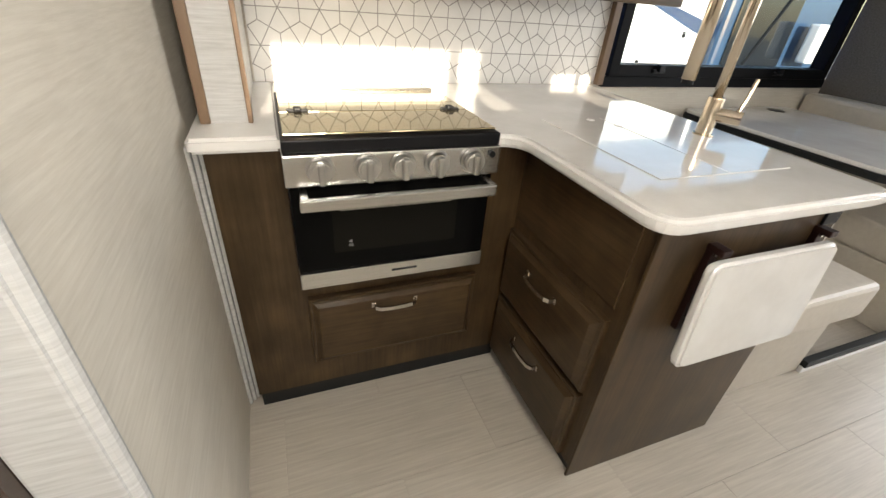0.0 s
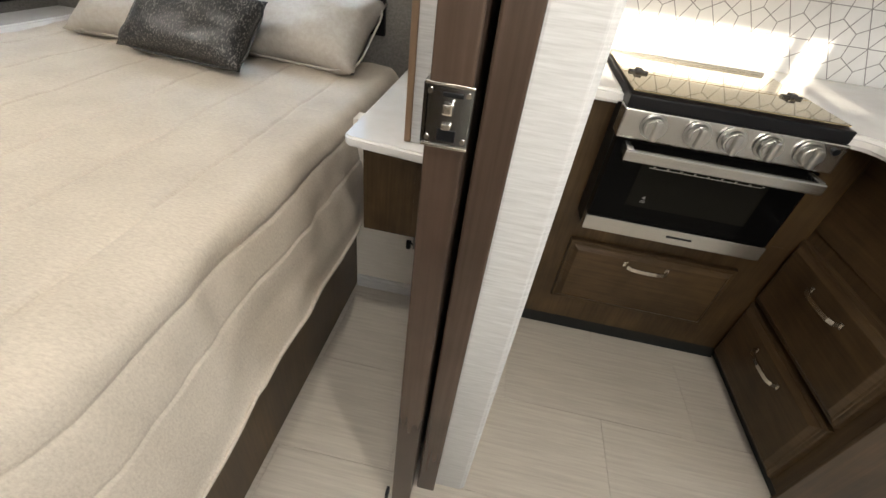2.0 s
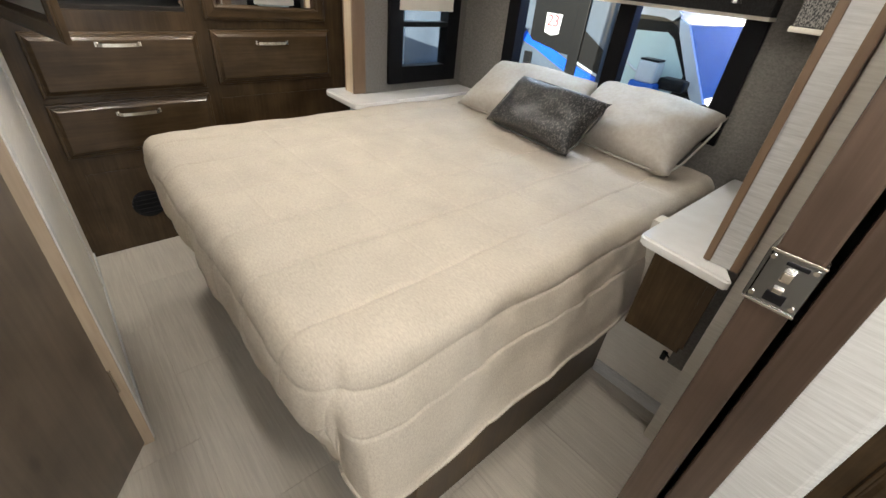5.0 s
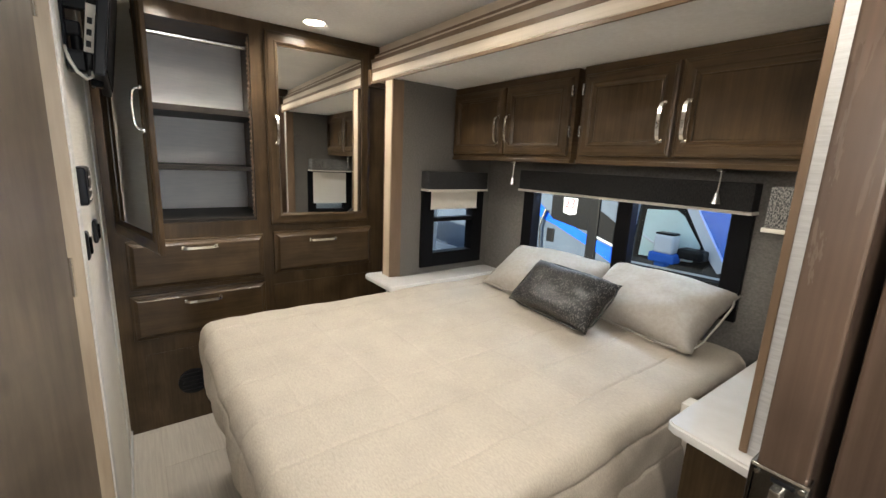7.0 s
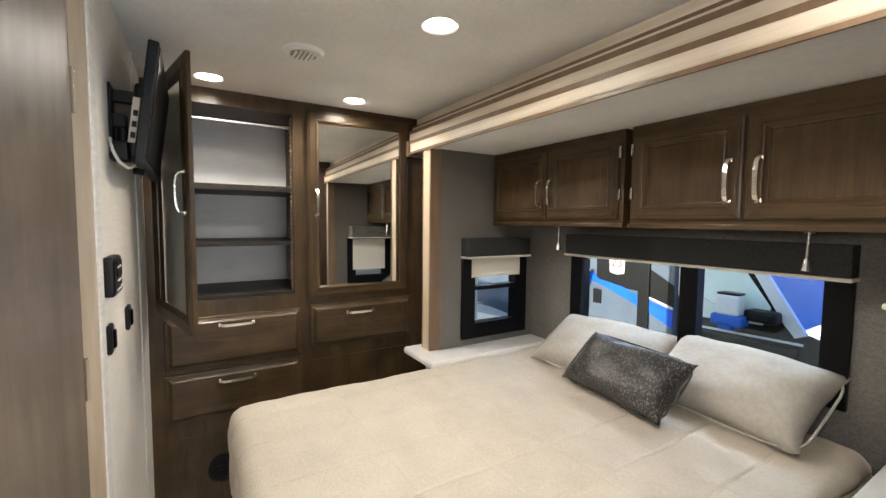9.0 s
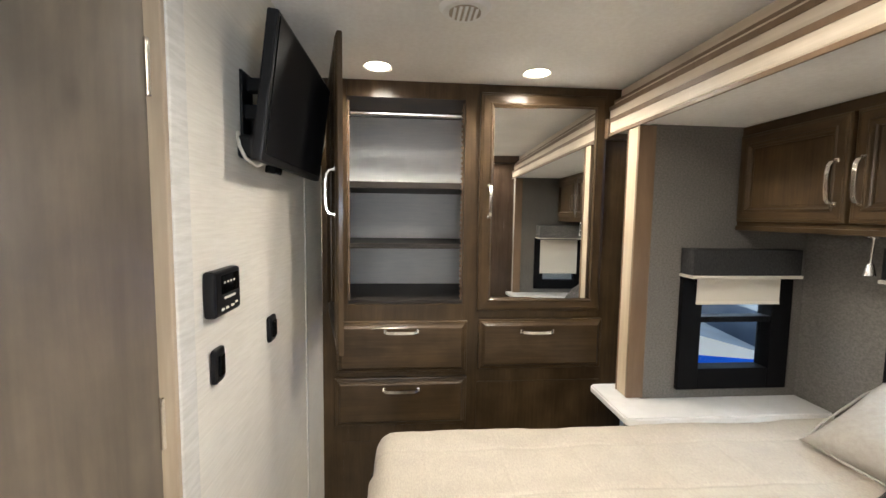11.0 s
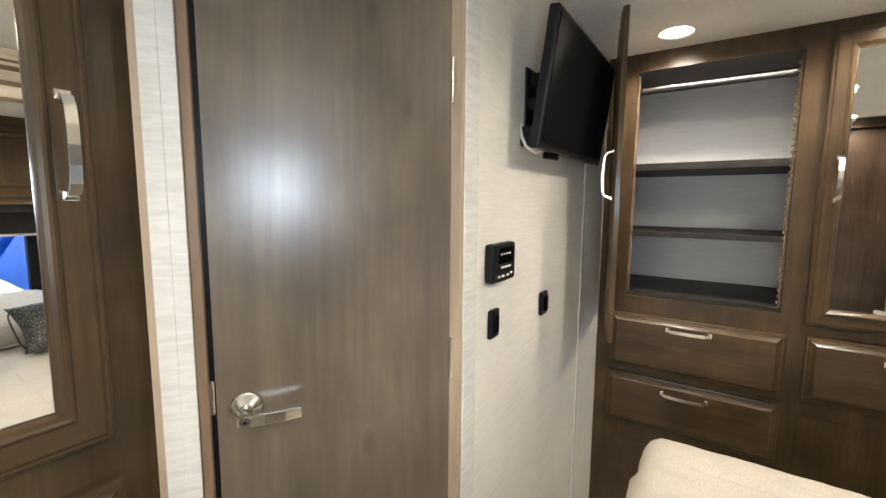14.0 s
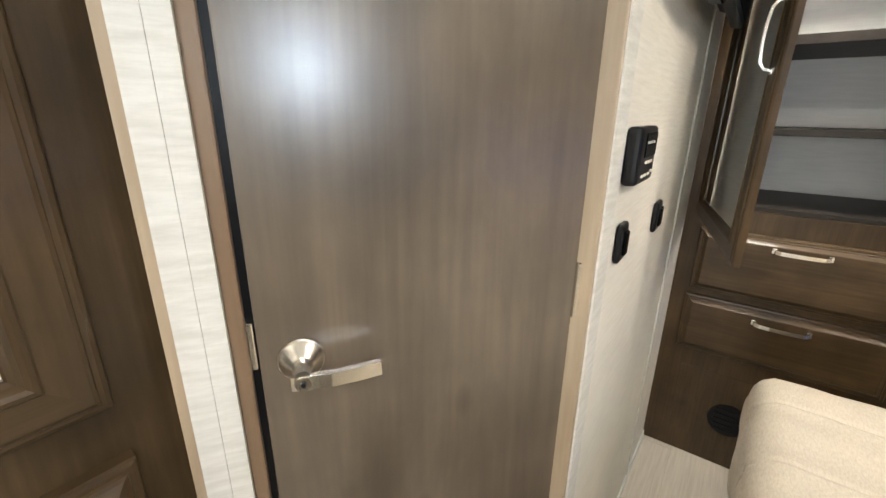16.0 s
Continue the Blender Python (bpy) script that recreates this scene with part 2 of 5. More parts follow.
def sweep(path, hw, ht, up=(0, 0, 1)):
    """A rectangular bar, half width hw and half thickness ht, along the points of a path."""
    bm = bmesh.new()
    pts = [Vector(p) for p in path]
    rings = []
    for i, p in enumerate(pts):
        d = (pts[min(i + 1, len(pts) - 1)] - pts[max(i - 1, 0)]).normalized()
        s = d.cross(Vector(up)).normalized()
        t = s.cross(d).normalized()
        rings.append([bm.verts.new(p + s * a * ht + t * b * hw) for a, b in ((-1, -1), (1, -1), (1, 1), (-1, 1))])
    for a, b in zip(rings, rings[1:]):
        for i in range(4):
            bm.faces.new((a[i], a[(i + 1) % 4], b[(i + 1) % 4], b[i]))
    bm.faces.new(rings[0][::-1])
    bm.faces.new(rings[-1])
    bmesh.ops.recalc_face_normals(bm, faces=bm.faces)
    return bm


def tube(path, r, n=10):
    bm = bmesh.new()
    pts = [Vector(p) for p in path]
    rings = []
    ref = Vector((0.31, 0.52, 0.79))
    for i, p in enumerate(pts):
        d = (pts[min(i + 1, len(pts) - 1)] - pts[max(i - 1, 0)]).normalized()
        s = d.cross(ref).normalized()
        t = s.cross(d)
        rings.append([bm.verts.new(p + (s * math.cos(k * math.tau / n) + t * math.sin(k * math.tau / n)) * r) for k in range(n)])
    for a, b in zip(rings, rings[1:]):
        for i in range(n):
            bm.faces.new((a[i], a[(i + 1) % n], b[(i + 1) % n], b[i]))
    bm.faces.new(rings[0][::-1])
    bm.faces.new(rings[-1])
    bmesh.ops.recalc_face_normals(bm, faces=bm.faces)
    return bm


def mesh_ob(name, bm, material, smooth=False):
    me = bpy.data.meshes.new(name)
    if smooth:
        for f in bm.faces:
            f.smooth = True
    bm.to_mesh(me)
    bm.free()
    me.materials.append(material)
    return new(name, me)


def part(name, bm, material, parent, label="", smooth=False):
    ob = mesh_ob(name, bm, material, smooth)
    ob.parent = parent
    bpy.context.view_layer.update()
    ob.matrix_parent_inverse = parent.matrix_world.inverted()
    if label:
        ob["label"] = label
    return ob


def thing(name, at, label, category, group=""):
    ob = new(name)
    ob.empty_display_size = 0.05
    ob.location = at
    return tagged(ob, label, category, group)


def structure(name, bm, material, label, category):
    return tagged(mesh_ob(name, bm, material), label, category, kind="structure")


def facing(origin, degrees):
    """Local u along the face, v up, w out of it; w points that many degrees from +x."""
    a = radians(degrees)
    w, v, u = Vector((math.cos(a), math.sin(a), 0)), Vector((0, 0, 1)), Vector((-math.sin(a), math.cos(a), 0))
    m = Matrix((u, v, w)).transposed().to_4x4()
    m.translation = origin
    return m


def at(m, *dims, bevel=0.0, seg=2):
    return moved(box(*dims, bevel=bevel, seg=seg), m)


# ---- structure ----
H = 2.0
structure("floor", box(-2.7, 4.6, -0.6, 2.4, -0.06, -0.003), JOINT, "subfloor under pale vinyl planks", "floor")
structure("ceiling", box(-2.7, 4.6, -0.6, 1.56, H, H + 0.06), CEIL, "white textured ceiling panel", "ceiling")
structure("wall_rear", box(-2.75, -2.62, -0.6, 2.4, -0.06, 2.06), LINEN, "rear wall behind the wardrobe", "wall")
structure("wall_thermostat", box(-2.62, -0.90, 0.10, 0.197, 0, H), LINEN, "cream linen wallpapered wall", "wall")
structure("wall_partition", box(0.218, 0.33, 0.94, 2.2, 0, H), LINEN, "cream linen wallpapered partition wall", "wall")
structure("wall_slide_low", box(-0.2, 0.205, 1.60, 1.66, 0, 0.68), LINEN, "cream linen wall below the nightstand", "wall")
structure("wall_slide_back", box(-1.85, 0.15, 2.18, 2.26, 0.3, 0.80), GREYWALL, "grey textile slide-out wall", "wall")
structure("wall_slide_far", box(-1.85, -1.75, 1.50, 2.18, 0.3, 0.74), GREYWALL, "grey textile slide-out wall", "wall")
structure("wall_slide_near", box(0.035, 0.13, 1.51, 2.18, 0.3, 0.74), GREYWALL, "grey textile slide-out wall", "wall")
structure("wall_slide_near_top", box(0.035, 0.13, 1.51, 2.18, 1.22, 1.80), GREYWALL, "grey textile slide-out wall", "wall")
structure("wall_slide_near_front", box(0.035, 0.13, 1.51, 1.65, 0.74, 1.22), GREYWALL, "grey textile slide-out wall", "wall")
structure("wall_slide_near_rear", box(0.035, 0.13, 2.115, 2.18, 0.74, 1.22), GREYWALL, "grey textile slide-out wall", "wall")
structure("ceiling_slide", box(-1.85, 0.20, 1.452, 2.26, 1.788, 1.796), CEIL, "white slide-out ceiling", "ceiling")
structure("wall_kitchen_back", box(0.33, 1.86, 2.16, 2.26, 0, H), LINEN, "kitchen wall behind the tiles", "wall")
structure("ceiling_kitchen", box(0.33, 4.6, 1.56, 2.4, H - 0.1, H), CEIL, "white slide-out ceiling", "ceiling")
# Unseen front wall, left open for the added windscreen light.
structure("wall_front", box(4.5, 4.6, -0.6, 2.4, 0, 0.6), LINEN, "unseen far wall under the assumed windscreen", "wall")
structure("wall_front_top", box(4.5, 4.6, -0.6, 2.4, 1.8, H), LINEN, "unseen far wall over the assumed windscreen", "wall")
structure("wall_front_right", box(4.5, 4.6, 1.4, 2.4, 0.6, 1.8), LINEN, "unseen far wall beside the assumed windscreen", "wall")
# Unseen side wall; sill, head and piers are cut to shape the sun patch.
structure("wall_street", box(-0.45, 4.6, -0.6, -0.5, 0, 1.46), LINEN, "cream side wall", "wall")
structure("wall_street_bath", box(-2.62, -0.45, -0.6, -0.5, 0, H), LINEN, "cream side wall behind the bathroom", "wall")
structure("wall_street_top", box(-0.45, 4.6, -0.6, -0.5, 1.70, H), LINEN, "unseen side wall over the sun openings", "wall")
for sx0, sx1, sz0, sz1 in ((-0.45, 0.205, 1.46, 1.70), (0.83, 0.865, 1.46, 1.70), (0.955, 1.28, 1.46, 1.70), (1.28, 1.49, 1.62, 1.70), (1.49, 4.6, 1.46, 1.70)):
    structure("wall_street_sun_pier", box(sx0, sx1, -0.6, -0.5, sz0, sz1), LINEN, "unseen side wall pier that shapes the sun patch", "wall")
structure("wall_slide_back_top", box(-1.85, 0.15, 2.18, 2.26, 1.32, 1.80), GREYWALL, "grey textile slide-out wall", "wall")
structure("wall_slide_back_left", box(-1.85, -1.42, 2.18, 2.26, 0.80, 1.32), GREYWALL, "grey textile slide-out wall", "wall")
structure("wall_slide_back_right", box(-0.28, 0.15, 2.18, 2.26, 0.80, 1.32), GREYWALL, "grey textile slide-out wall", "wall")
structure("wall_slide_far_top", box(-1.85, -1.75, 1.50, 2.18, 1.22, 1.80), GREYWALL, "grey textile slide-out wall", "wall")
structure("wall_slide_far_front", box(-1.85, -1.75, 1.50, 1.65, 0.74, 1.22), GREYWALL, "grey textile slide-out wall", "wall")
structure("wall_slide_far_rear", box(-1.85, -1.75, 2.115, 2.18, 0.74, 1.22), GREYWALL, "grey textile slide-out wall", "wall")
structure("wall_slide_join", box(0.084, 0.215, 1.475, 1.60, 0, 1.86), LINEN, "cream linen wall beside the sliding door", "wall")
structure("wall_kitchen_window_low", box(1.86, 3.6, 2.2, 2.3, 0, 0.93), LINEN, "slide-out wall under the dinette window", "wall")
structure("wall_kitchen_window_top", box(1.86, 3.6, 2.2, 2.3, 1.55, H), LINEN, "slide-out wall above the dinette window", "wall")
structure("wall_kitchen_far", box(3.5, 3.6, 1.3, 2.2, 0, H), GREYWALL, "grey wall behind the dinette bench", "wall")


# ---- hardware ----
def pull(parent, m, length, material=NICKEL):
    """Arched bar pull along local u, standing off along w."""
    h = length / 2
    pts = [(-h, 0, 0), (-h + 0.004, 0, 0.018), (-h + 0.016, 0, 0.026), (-h * 0.4, 0, 0.029), (0, 0, 0.030), (h * 0.4, 0, 0.029), (h - 0.016, 0, 0.026), (h - 0.004, 0, 0.018), (h, 0, 0)]
    bm = joined(sweep(pts, 0.0065, 0.0028, up=(0, 1, 0)), box(-h - 0.007, -h + 0.006, -0.009, 0.009, 0, 0.004, 0.001), box(h - 0.006, h + 0.007, -0.009, 0.009, 0, 0.004, 0.001))
    return part("handle", moved(bm, m), material, parent, "satin nickel pull handle")


def mitred(m, u0, u1, v0, v1, profile, side):
    """One side (0 low, 1 right, 2 top, 3 left) of a mitred frame; profile: (inset, height) from the outer edge inwards."""
    bm = bmesh.new()
    rings = []
    for d, h in profile:
        c = [(u0 + d, v0 + d), (u1 - d, v0 + d), (u1 - d, v1 - d), (u0 + d, v1 - d)]
        p, q = c[side], c[(side + 1) % 4]
        rings.append((bm.verts.new((*p, h)), bm.verts.new((*q, h))))
    for a, b in zip(rings, rings[1:] + rings[:1]):
        bm.faces.new((a[0], a[1], b[1], b[0]))
    bm.faces.new([r[0] for r in rings][::-1])
    bm.faces.new([r[1] for r in rings])
    bmesh.ops.recalc_face_normals(bm, faces=bm.faces)
    return moved(bm, m)


def raised_slab(m, u0, u1, v0, v1, profile):
    """A closed slab whose rim steps up through the profile to a flat field."""
    bm = bmesh.new()
    rings = [[bm.verts.new((u, v, h)) for u, v in ((u0 + d, v0 + d), (u1 - d, v0 + d), (u1 - d, v1 - d), (u0 + d, v1 - d))] for d, h in profile]
    for a, b in zip(rings, rings[1:]):
        for i in range(4):
            bm.faces.new((a[i], a[(i + 1) % 4], b[(i + 1) % 4], b[i]))
    bm.faces.new(rings[0][::-1])
    bm.faces.new(rings[-1])
    bmesh.ops.recalc_face_normals(bm, faces=bm.faces)
    return moved(bm, m)


DRAWER_RIM = [(0, 0), (0, 0.014), (0.002, 0.0175), (0.006, 0.0185), (0.010, 0.0185), (0.0115, 0.0215), (0.016, 0.023), (0.022, 0.0285), (0.026, 0.033), (0.029, 0.034)]


def drawer_front(parent, m, u0, u1, v0, v1, handle_u=None, handle_len=0.14, handle_v=None, name="drawer_front"):
    d = part(name, raised_slab(m, u0, u1, v0, v1, DRAWER_RIM), WOOD_H, parent)
    if handle_u is not None:
        pull(d, m @ pose(handle_u, handle_v if handle_v else (v0 + v1) / 2, 0.034), handle_len)
    return d


def framed_door(parent, m, u0, u1, v0, v1, stile=0.055, fill=None, name="door", turn=0.0):
    """Mitred frame-and-panel door: beaded rim, flat stile, ogee down to a sunk panel."""
    d = part(name, at(m, u0 + 0.004, u1 - 0.004, v0 + 0.004, v1 - 0.004, 0, 0.004), WOOD, parent)
    a = stile
    rim = [(0, 0.001), (0, 0.013), (0.002, 0.0165), (0.006, 0.0185), (0.010, 0.0185), (0.0115, 0.0205), (0.015, 0.0215), (a - 0.020, 0.0215), (a - 0.018, 0.0235), (a - 0.014, 0.0245), (a - 0.010, 0.0225), (a - 0.006, 0.016), (a - 0.002, 0.0125), (a, 0.012), (a, 0.001)]
    for side in range(4):
        part("stile" if side % 2 else "rail", mitred(m, u0, u1, v0, v1, rim, side), WOOD if side % 2 else WOOD_H, d)
    if fill is MIRROR:
        mid = m @ pose((u0 + u1) / 2, 0, 0.0085 if not turn else 0.0125, 0, turn, 0)
        part("mirror", at(mid, (u0 - u1) / 2 + a - 0.004, (u1 - u0) / 2 - a + 0.004, v0 + a - 0.004, v1 - a + 0.004, -0.001, 0.001), MIRROR, d, "mirror glass")
    else:
        part("panel", raised_slab(m, u0 + a - 0.001, u1 - a + 0.001, v0 + a - 0.001, v1 - a + 0.001, [(0, 0.003), (0, 0.008), (0.004, 0.008), (0.007, 0.0095), (0.010, 0.009)]), WOOD, d)
    return d


# ---- wardrobe ----
wardrobe = thing("wardrobe", (-2.3, 0.9, 0), "dark brown wooden wardrobe with a mirrored door, one door open", "wardrobe")
mw = facing((-2.035, 0, 0), 0)
part("face_frame", joined(at(mw, 0.197, 0.305, 0, 2.0, -0.02, 0), at(mw, 0.815, 0.902, 0, 2.0, -0.02, 0), at(mw, 1.452, 1.585, 0, 2.0, -0.02, 0),
                          at(mw, 0.305, 0.815, 1.93, 2.0, -0.02, -0.001), at(mw, 0.902, 1.452, 1.90, 2.0, -0.02, -0.001), at(mw, 0.305, 0.815, 0.94, 1.03, -0.02, -0.001),
                          at(mw, 0.902, 1.452, 0.94, 1.03, -0.02, -0.001), at(mw, 0.305, 0.815, 0.70, 0.74, -0.02, -0.001), at(mw, 0.902, 1.452, 0.66, 0.75, -0.02, -0.001),
                          at(mw, 0.305, 0.815, 0.0, 0.49, -0.02, -0.001), at(mw, 0.902, 1.452, 0.0, 0.16, -0.02, -0.001)), WOOD, wardrobe)
for u0, u1, v0, v1, w0, w1 in ((0.200, 0.212, 0, 1.99, -0.50, -0.021), (0.872, 0.884, 0, 1.99, -0.50, -0.021), (1.5, 1.52, 0, 1.99, -0.50, -0.02), (0.212, 0.872, 1.95, 1.97, -0.50, -0.021), (0.886, 1.5, 0.3, 1.97, -0.06, -0.04)):
    part("carcass_panel", at(mw, u0, u1, v0, v1, w0, w1), WOOD, wardrobe)
for k in range(38):
    part("shelf_tooth", at(mw, 0.802, 0.816, 1.035 + k * 0.023, 1.046 + k * 0.023, -0.034, -0.022, bevel=0.003), BRONZE, wardrobe)
for u0 in (0.306, 0.808):
    part("shelf_standard", at(mw, u0, u0 + 0.006, 1.03, 1.92, -0.032, -0.022, bevel=0.001), BRONZE, wardrobe)
part("back_panel", at(mw, 0.212, 0.872, 0.99, 1.95, -0.50, -0.48), CABWHITE, wardrobe, "white woven cabinet liner")
part("shelf", at(mw, 0.213, 0.871, 1.545, 1.574, -0.48, -0.025, bevel=0.002), SHELF, wardrobe)
part("shelf", at(mw, 0.213, 0.871, 1.279, 1.300, -0.48, -0.025, bevel=0.002), SHELF, wardrobe)
part("shelf", at(mw, 0.213, 0.871, 1.020, 1.045, -0.48, -0.021, bevel=0.002), SHELF, wardrobe)
part("hanging_rod", tube([(-2.10, 0.214, 1.875), (-2.10, 0.870, 1.875)], 0.011, 14), STEEL, wardrobe, "chrome hanging rod")
drawer_front(wardrobe, mw, 0.255, 0.838, 0.725, 0.957, 0.543, 0.14, 0.917)
drawer_front(wardrobe, mw, 0.250, 0.838, 0.480, 0.702, 0.543, 0.15, 0.653)
drawer_front(wardrobe, mw, 0.890, 1.465, 0.735, 0.965, 1.155, 0.142, 0.913)
part("lower_panel", at(mw, 0.885, 1.47, 0.17, 0.672, 0, 0.008, bevel=0.003), WOOD, wardrobe)
part("lower_panel", at(mw, 0.285, 0.80, 0.10, 0.40, 0, 0.004, bevel=0.0015), WOOD, wardrobe)
TILT_MIRROR = -1.6     # pane turned so that its reflection fits the camera's view
md = framed_door(wardrobe, mw, 0.880, 1.448, 1.003, 1.962, 0.062, MIRROR, "mirror_door", TILT_MIRROR)
pull(md, mw @ pose(0.925, 1.495, 0.020, 0, 0, 90), 0.135)
mo = facing((-2.012, 0.247, 0), -77.0)
od = framed_door(wardrobe, mo, 0, 0.592, 1.005, 1.945, 0.062, MIRROR, "open_door")
pull(od, mo @ pose(0.556, 1.495, 0.020, 0, 0, 90), 0.135)

vent = thing("floor_register", (-2.03, 0.473, 0.215), "round black plastic air register in the wardrobe base", "air vent")
mv = mw @ pose(0.473, 0.215, 0.0)
part("ring", moved(joined(cyl(0.068, 0.010, 32, bevel=0.003)), mv), BLACK, vent)
for k in range(5):
    part("slat", at(mv, -0.048, 0.048, -0.044 + k * 0.022 - 0.004, -0.044 + k * 0.022 + 0.004, 0.010, 0.016, bevel=0.001), BLACK, vent)

# ---- bedroom ceiling ----
def downlight(x, y, power):
    d = thing("ceiling_light", (x, y, H), "round recessed ceiling downlight, switched on", "ceiling light", "bedroom downlights")
    bm = bmesh.new()
    bmesh.ops.create_cone(bm, cap_ends=False, segments=40, radius1=0.056, radius2=0.044, depth=0.007)
    bmesh.ops.translate(bm, vec=(x, y, H - 0.0035), verts=bm.verts)
    part("trim_ring", bm, CEIL, d, smooth=True)
    part("lens", moved(cyl(0.045, 0.003, 40), pose(x, y, H - 0.005)), LAMP, d, "glowing lens")
    la = new("downlight_lamp", bpy.data.lights.new("downlight_lamp", 'SPOT'))
    la.data.energy, la.data.color, la.data.spot_size, la.data.spot_blend, la.data.shadow_soft_size = power, (1.0, 0.925, 0.81), radians(165), 0.6, 0.045
    la.location = (x, y, H - 0.012)


# The last one, over the hall, is unseen and added to brighten the kitchen.
for lx, ly, lp in ((-1.86, 1.075, 14.0), (-1.861, 0.449, 15.0), (-0.953, 1.024, 15.0), (0.0, 1.15, 10.0), (0.62, 0.42, 23.0)):
    downlight(lx, ly, lp)
cv = thing("ceiling_vent", (-1.383, 0.721, H), "round white ceiling air vent with slats", "air vent")
part("ring", moved(cyl(0.062, 0.012, 40, r2=0.072), pose(-1.383, 0.721, H - 0.012)), CABWHITE, cv)
part("hub", moved(cyl(0.044, 0.004, 32), pose(-1.383, 0.721, H - 0.016)), JOINT, cv)
for k in range(5):
    y = 0.721 - 0.030 + k * 0.015
    w = math.sqrt(0.043 ** 2 - (y - 0.721) ** 2)
    part("slat", box(-1.383 - w, -1.383 + w, y - 0.004, y + 0.004, H - 0.019, H - 0.014, 0.001), CABWHITE, cv)

# ---- slide-out surround ----
hd = thing("slide_header", (-0.9, 1.5, 1.79), "cream oak moulded header over the bed slide-out", "trim")
for z0, z1, y0, b in ((1.797, 1.852, 1.447, 0.012), (1.860, 1.912, 1.462, 0.012), (1.920, 1.944, 1.482, 0.006), (1.948, 2.0, 1.510, 0.010)):
    part("moulding", box(-2.03, 0.20, y0, 1.58, z0, z1 - 0.001, b, 4), TAN_H, hd)
# Brown strips stand proud of the mouldings to draw the dark groove lines.
for z0, z1, y0 in ((1.842, 1.8605, 1.4445), (1.902, 1.9205, 1.4595), (1.938, 1.9485, 1.480)):
    part("groove_strip", box(-2.03, 0.20, y0, 1.58, z0, z1, 0.001), BRONZE, hd, "brown strip drawn for a dark groove line")
part("lower_lip", box(-2.03, 0.20, 1.442, 1.4515, 1.783, 1.797, 0.002), BRONZE, hd, "brown lower lip")
part("end_block", box(-2.034, -1.985, 1.436, 1.58, 1.775, 1.862, 0.006), BRONZE, hd)


def slide_post(x0, x1, y, face, left, right, wl, wr):
    p = thing("slide_post", ((x0 + x1) / 2, y, 0.7), "upright post with brown edges at the slide-out opening", "trim", "slide-out posts")
    part("face", box(x0 + wl, x1 - wr, y, y + 0.06, 0.708, 1.784), face, p)
    part("edge_strip", box(x0, x0 + wl, y - 0.004, y + 0.065, 0.708, 1.784, 0.003), left, p)
    part("edge_strip", box(x1 - wr, x1, y - 0.004, y + 0.065, 0.708, 1.784, 0.003), right, p)


slide_post(-1.835, -1.745, 1.45, TAN_V, BRONZE, BRONZE, 0.006, 0.014)
slide_post(-0.003, 0.082, 1.45, LINEN_V, BRONZE, BRONZE, 0.018, 0.020)

# ---- nightstands ----
def slab_outline(pts, z0, z1, r=0.03, bevel=0.006):
    """A flat slab from a polygon with its corners rounded by r."""
    bm = bmesh.new()
    n = len(pts)
    ring = []
    for i in range(n):
        p, a, b = Vector(pts[i]), Vector(pts[i - 1]), Vector(pts[(i + 1) % n])
        rad = pts[i][2] if len(pts[i]) > 2 else r
        p, a, b = p.to_2d(), a.to_2d(), b.to_2d()
        d0, d1 = (a - p).normalized(), (b - p).normalized()
        if rad <= 0:
            ring.append(p)
            continue
        p0, p1 = p + d0 * rad, p + d1 * rad
        for k in range(7):
            t = k / 6
            ring.append(p0 * (1 - t) ** 2 + p * 2 * t * (1 - t) + p1 * t ** 2)
    f = bm.faces.new([bm.verts.new((q.x, q.y, z0)) for q in ring])
    ex = bmesh.ops.extrude_face_region(bm, geom=[f])
    bmesh.ops.translate(bm, vec=(0, 0, z1 - z0), verts=[v for v in ex["geom"] if isinstance(v, bmesh.types.BMVert)])
    bmesh.ops.recalc_face_normals(bm, faces=bm.faces)
    es = [e for e in bm.edges if abs(e.verts[0].co.z - e.verts[1].co.z) < 1e-6]
    bmesh.ops.bevel(bm, geom=es, offset=bevel, segments=3, affect='EDGES')
    return bm


ns = thing("nightstand", (-0.02, 1.6, 0.4), "brown wall nightstand with a white solid top by the bed", "nightstand", "nightstands")
part("top", slab_outline([(-0.165, 1.42, 0.03), (0.095, 1.39, 0.03), (0.034, 1.50, 0), (0.034, 2.178, 0), (-0.165, 2.178, 0)][::1], 0.676, 0.706), SOLID, ns, "white solid surface top")
part("cabinet", joined(box(-0.112, 0.055, 1.435, 1.598, 0.405, 0.675, 0.003), box(-0.112, 0.03, 1.6, 2.17, 0.405, 0.675, 0.003)), WOOD, ns)
part("side_strip", box(0.040, 0.064, 1.430, 1.45, 0.43, 0.675, 0.002), WOOD, ns)
ns2 = thing("nightstand", (-1.66, 1.7, 0.4), "white topped nightstand shelf beside the wardrobe", "nightstand", "nightstands")
part("top", slab_outline([(-1.90, 1.36, 0.03), (-1.58, 1.36, 0.03), (-1.58, 2.178, 0), (-1.748, 2.178, 0), (-1.748, 1.51, 0), (-1.90, 1.51, 0)], 0.676, 0.706), SOLID, ns2, "white solid surface top")
part("cabinet", box(-1.745, -1.58, 1.46, 2.17, 0.30, 0.675, 0.003), WOOD, ns2)
cab = thing("cable", (0.03, 1.55, 0.27), "short black cable hanging under the nightstand", "cable")
part("wire", tube([(0.035, 1.555, 0.404), (0.03, 1.55, 0.36), (0.045, 1.548, 0.315), (0.03, 1.55, 0.285), (0.012, 1.55, 0.30)], 0.004), BLACK, cab)
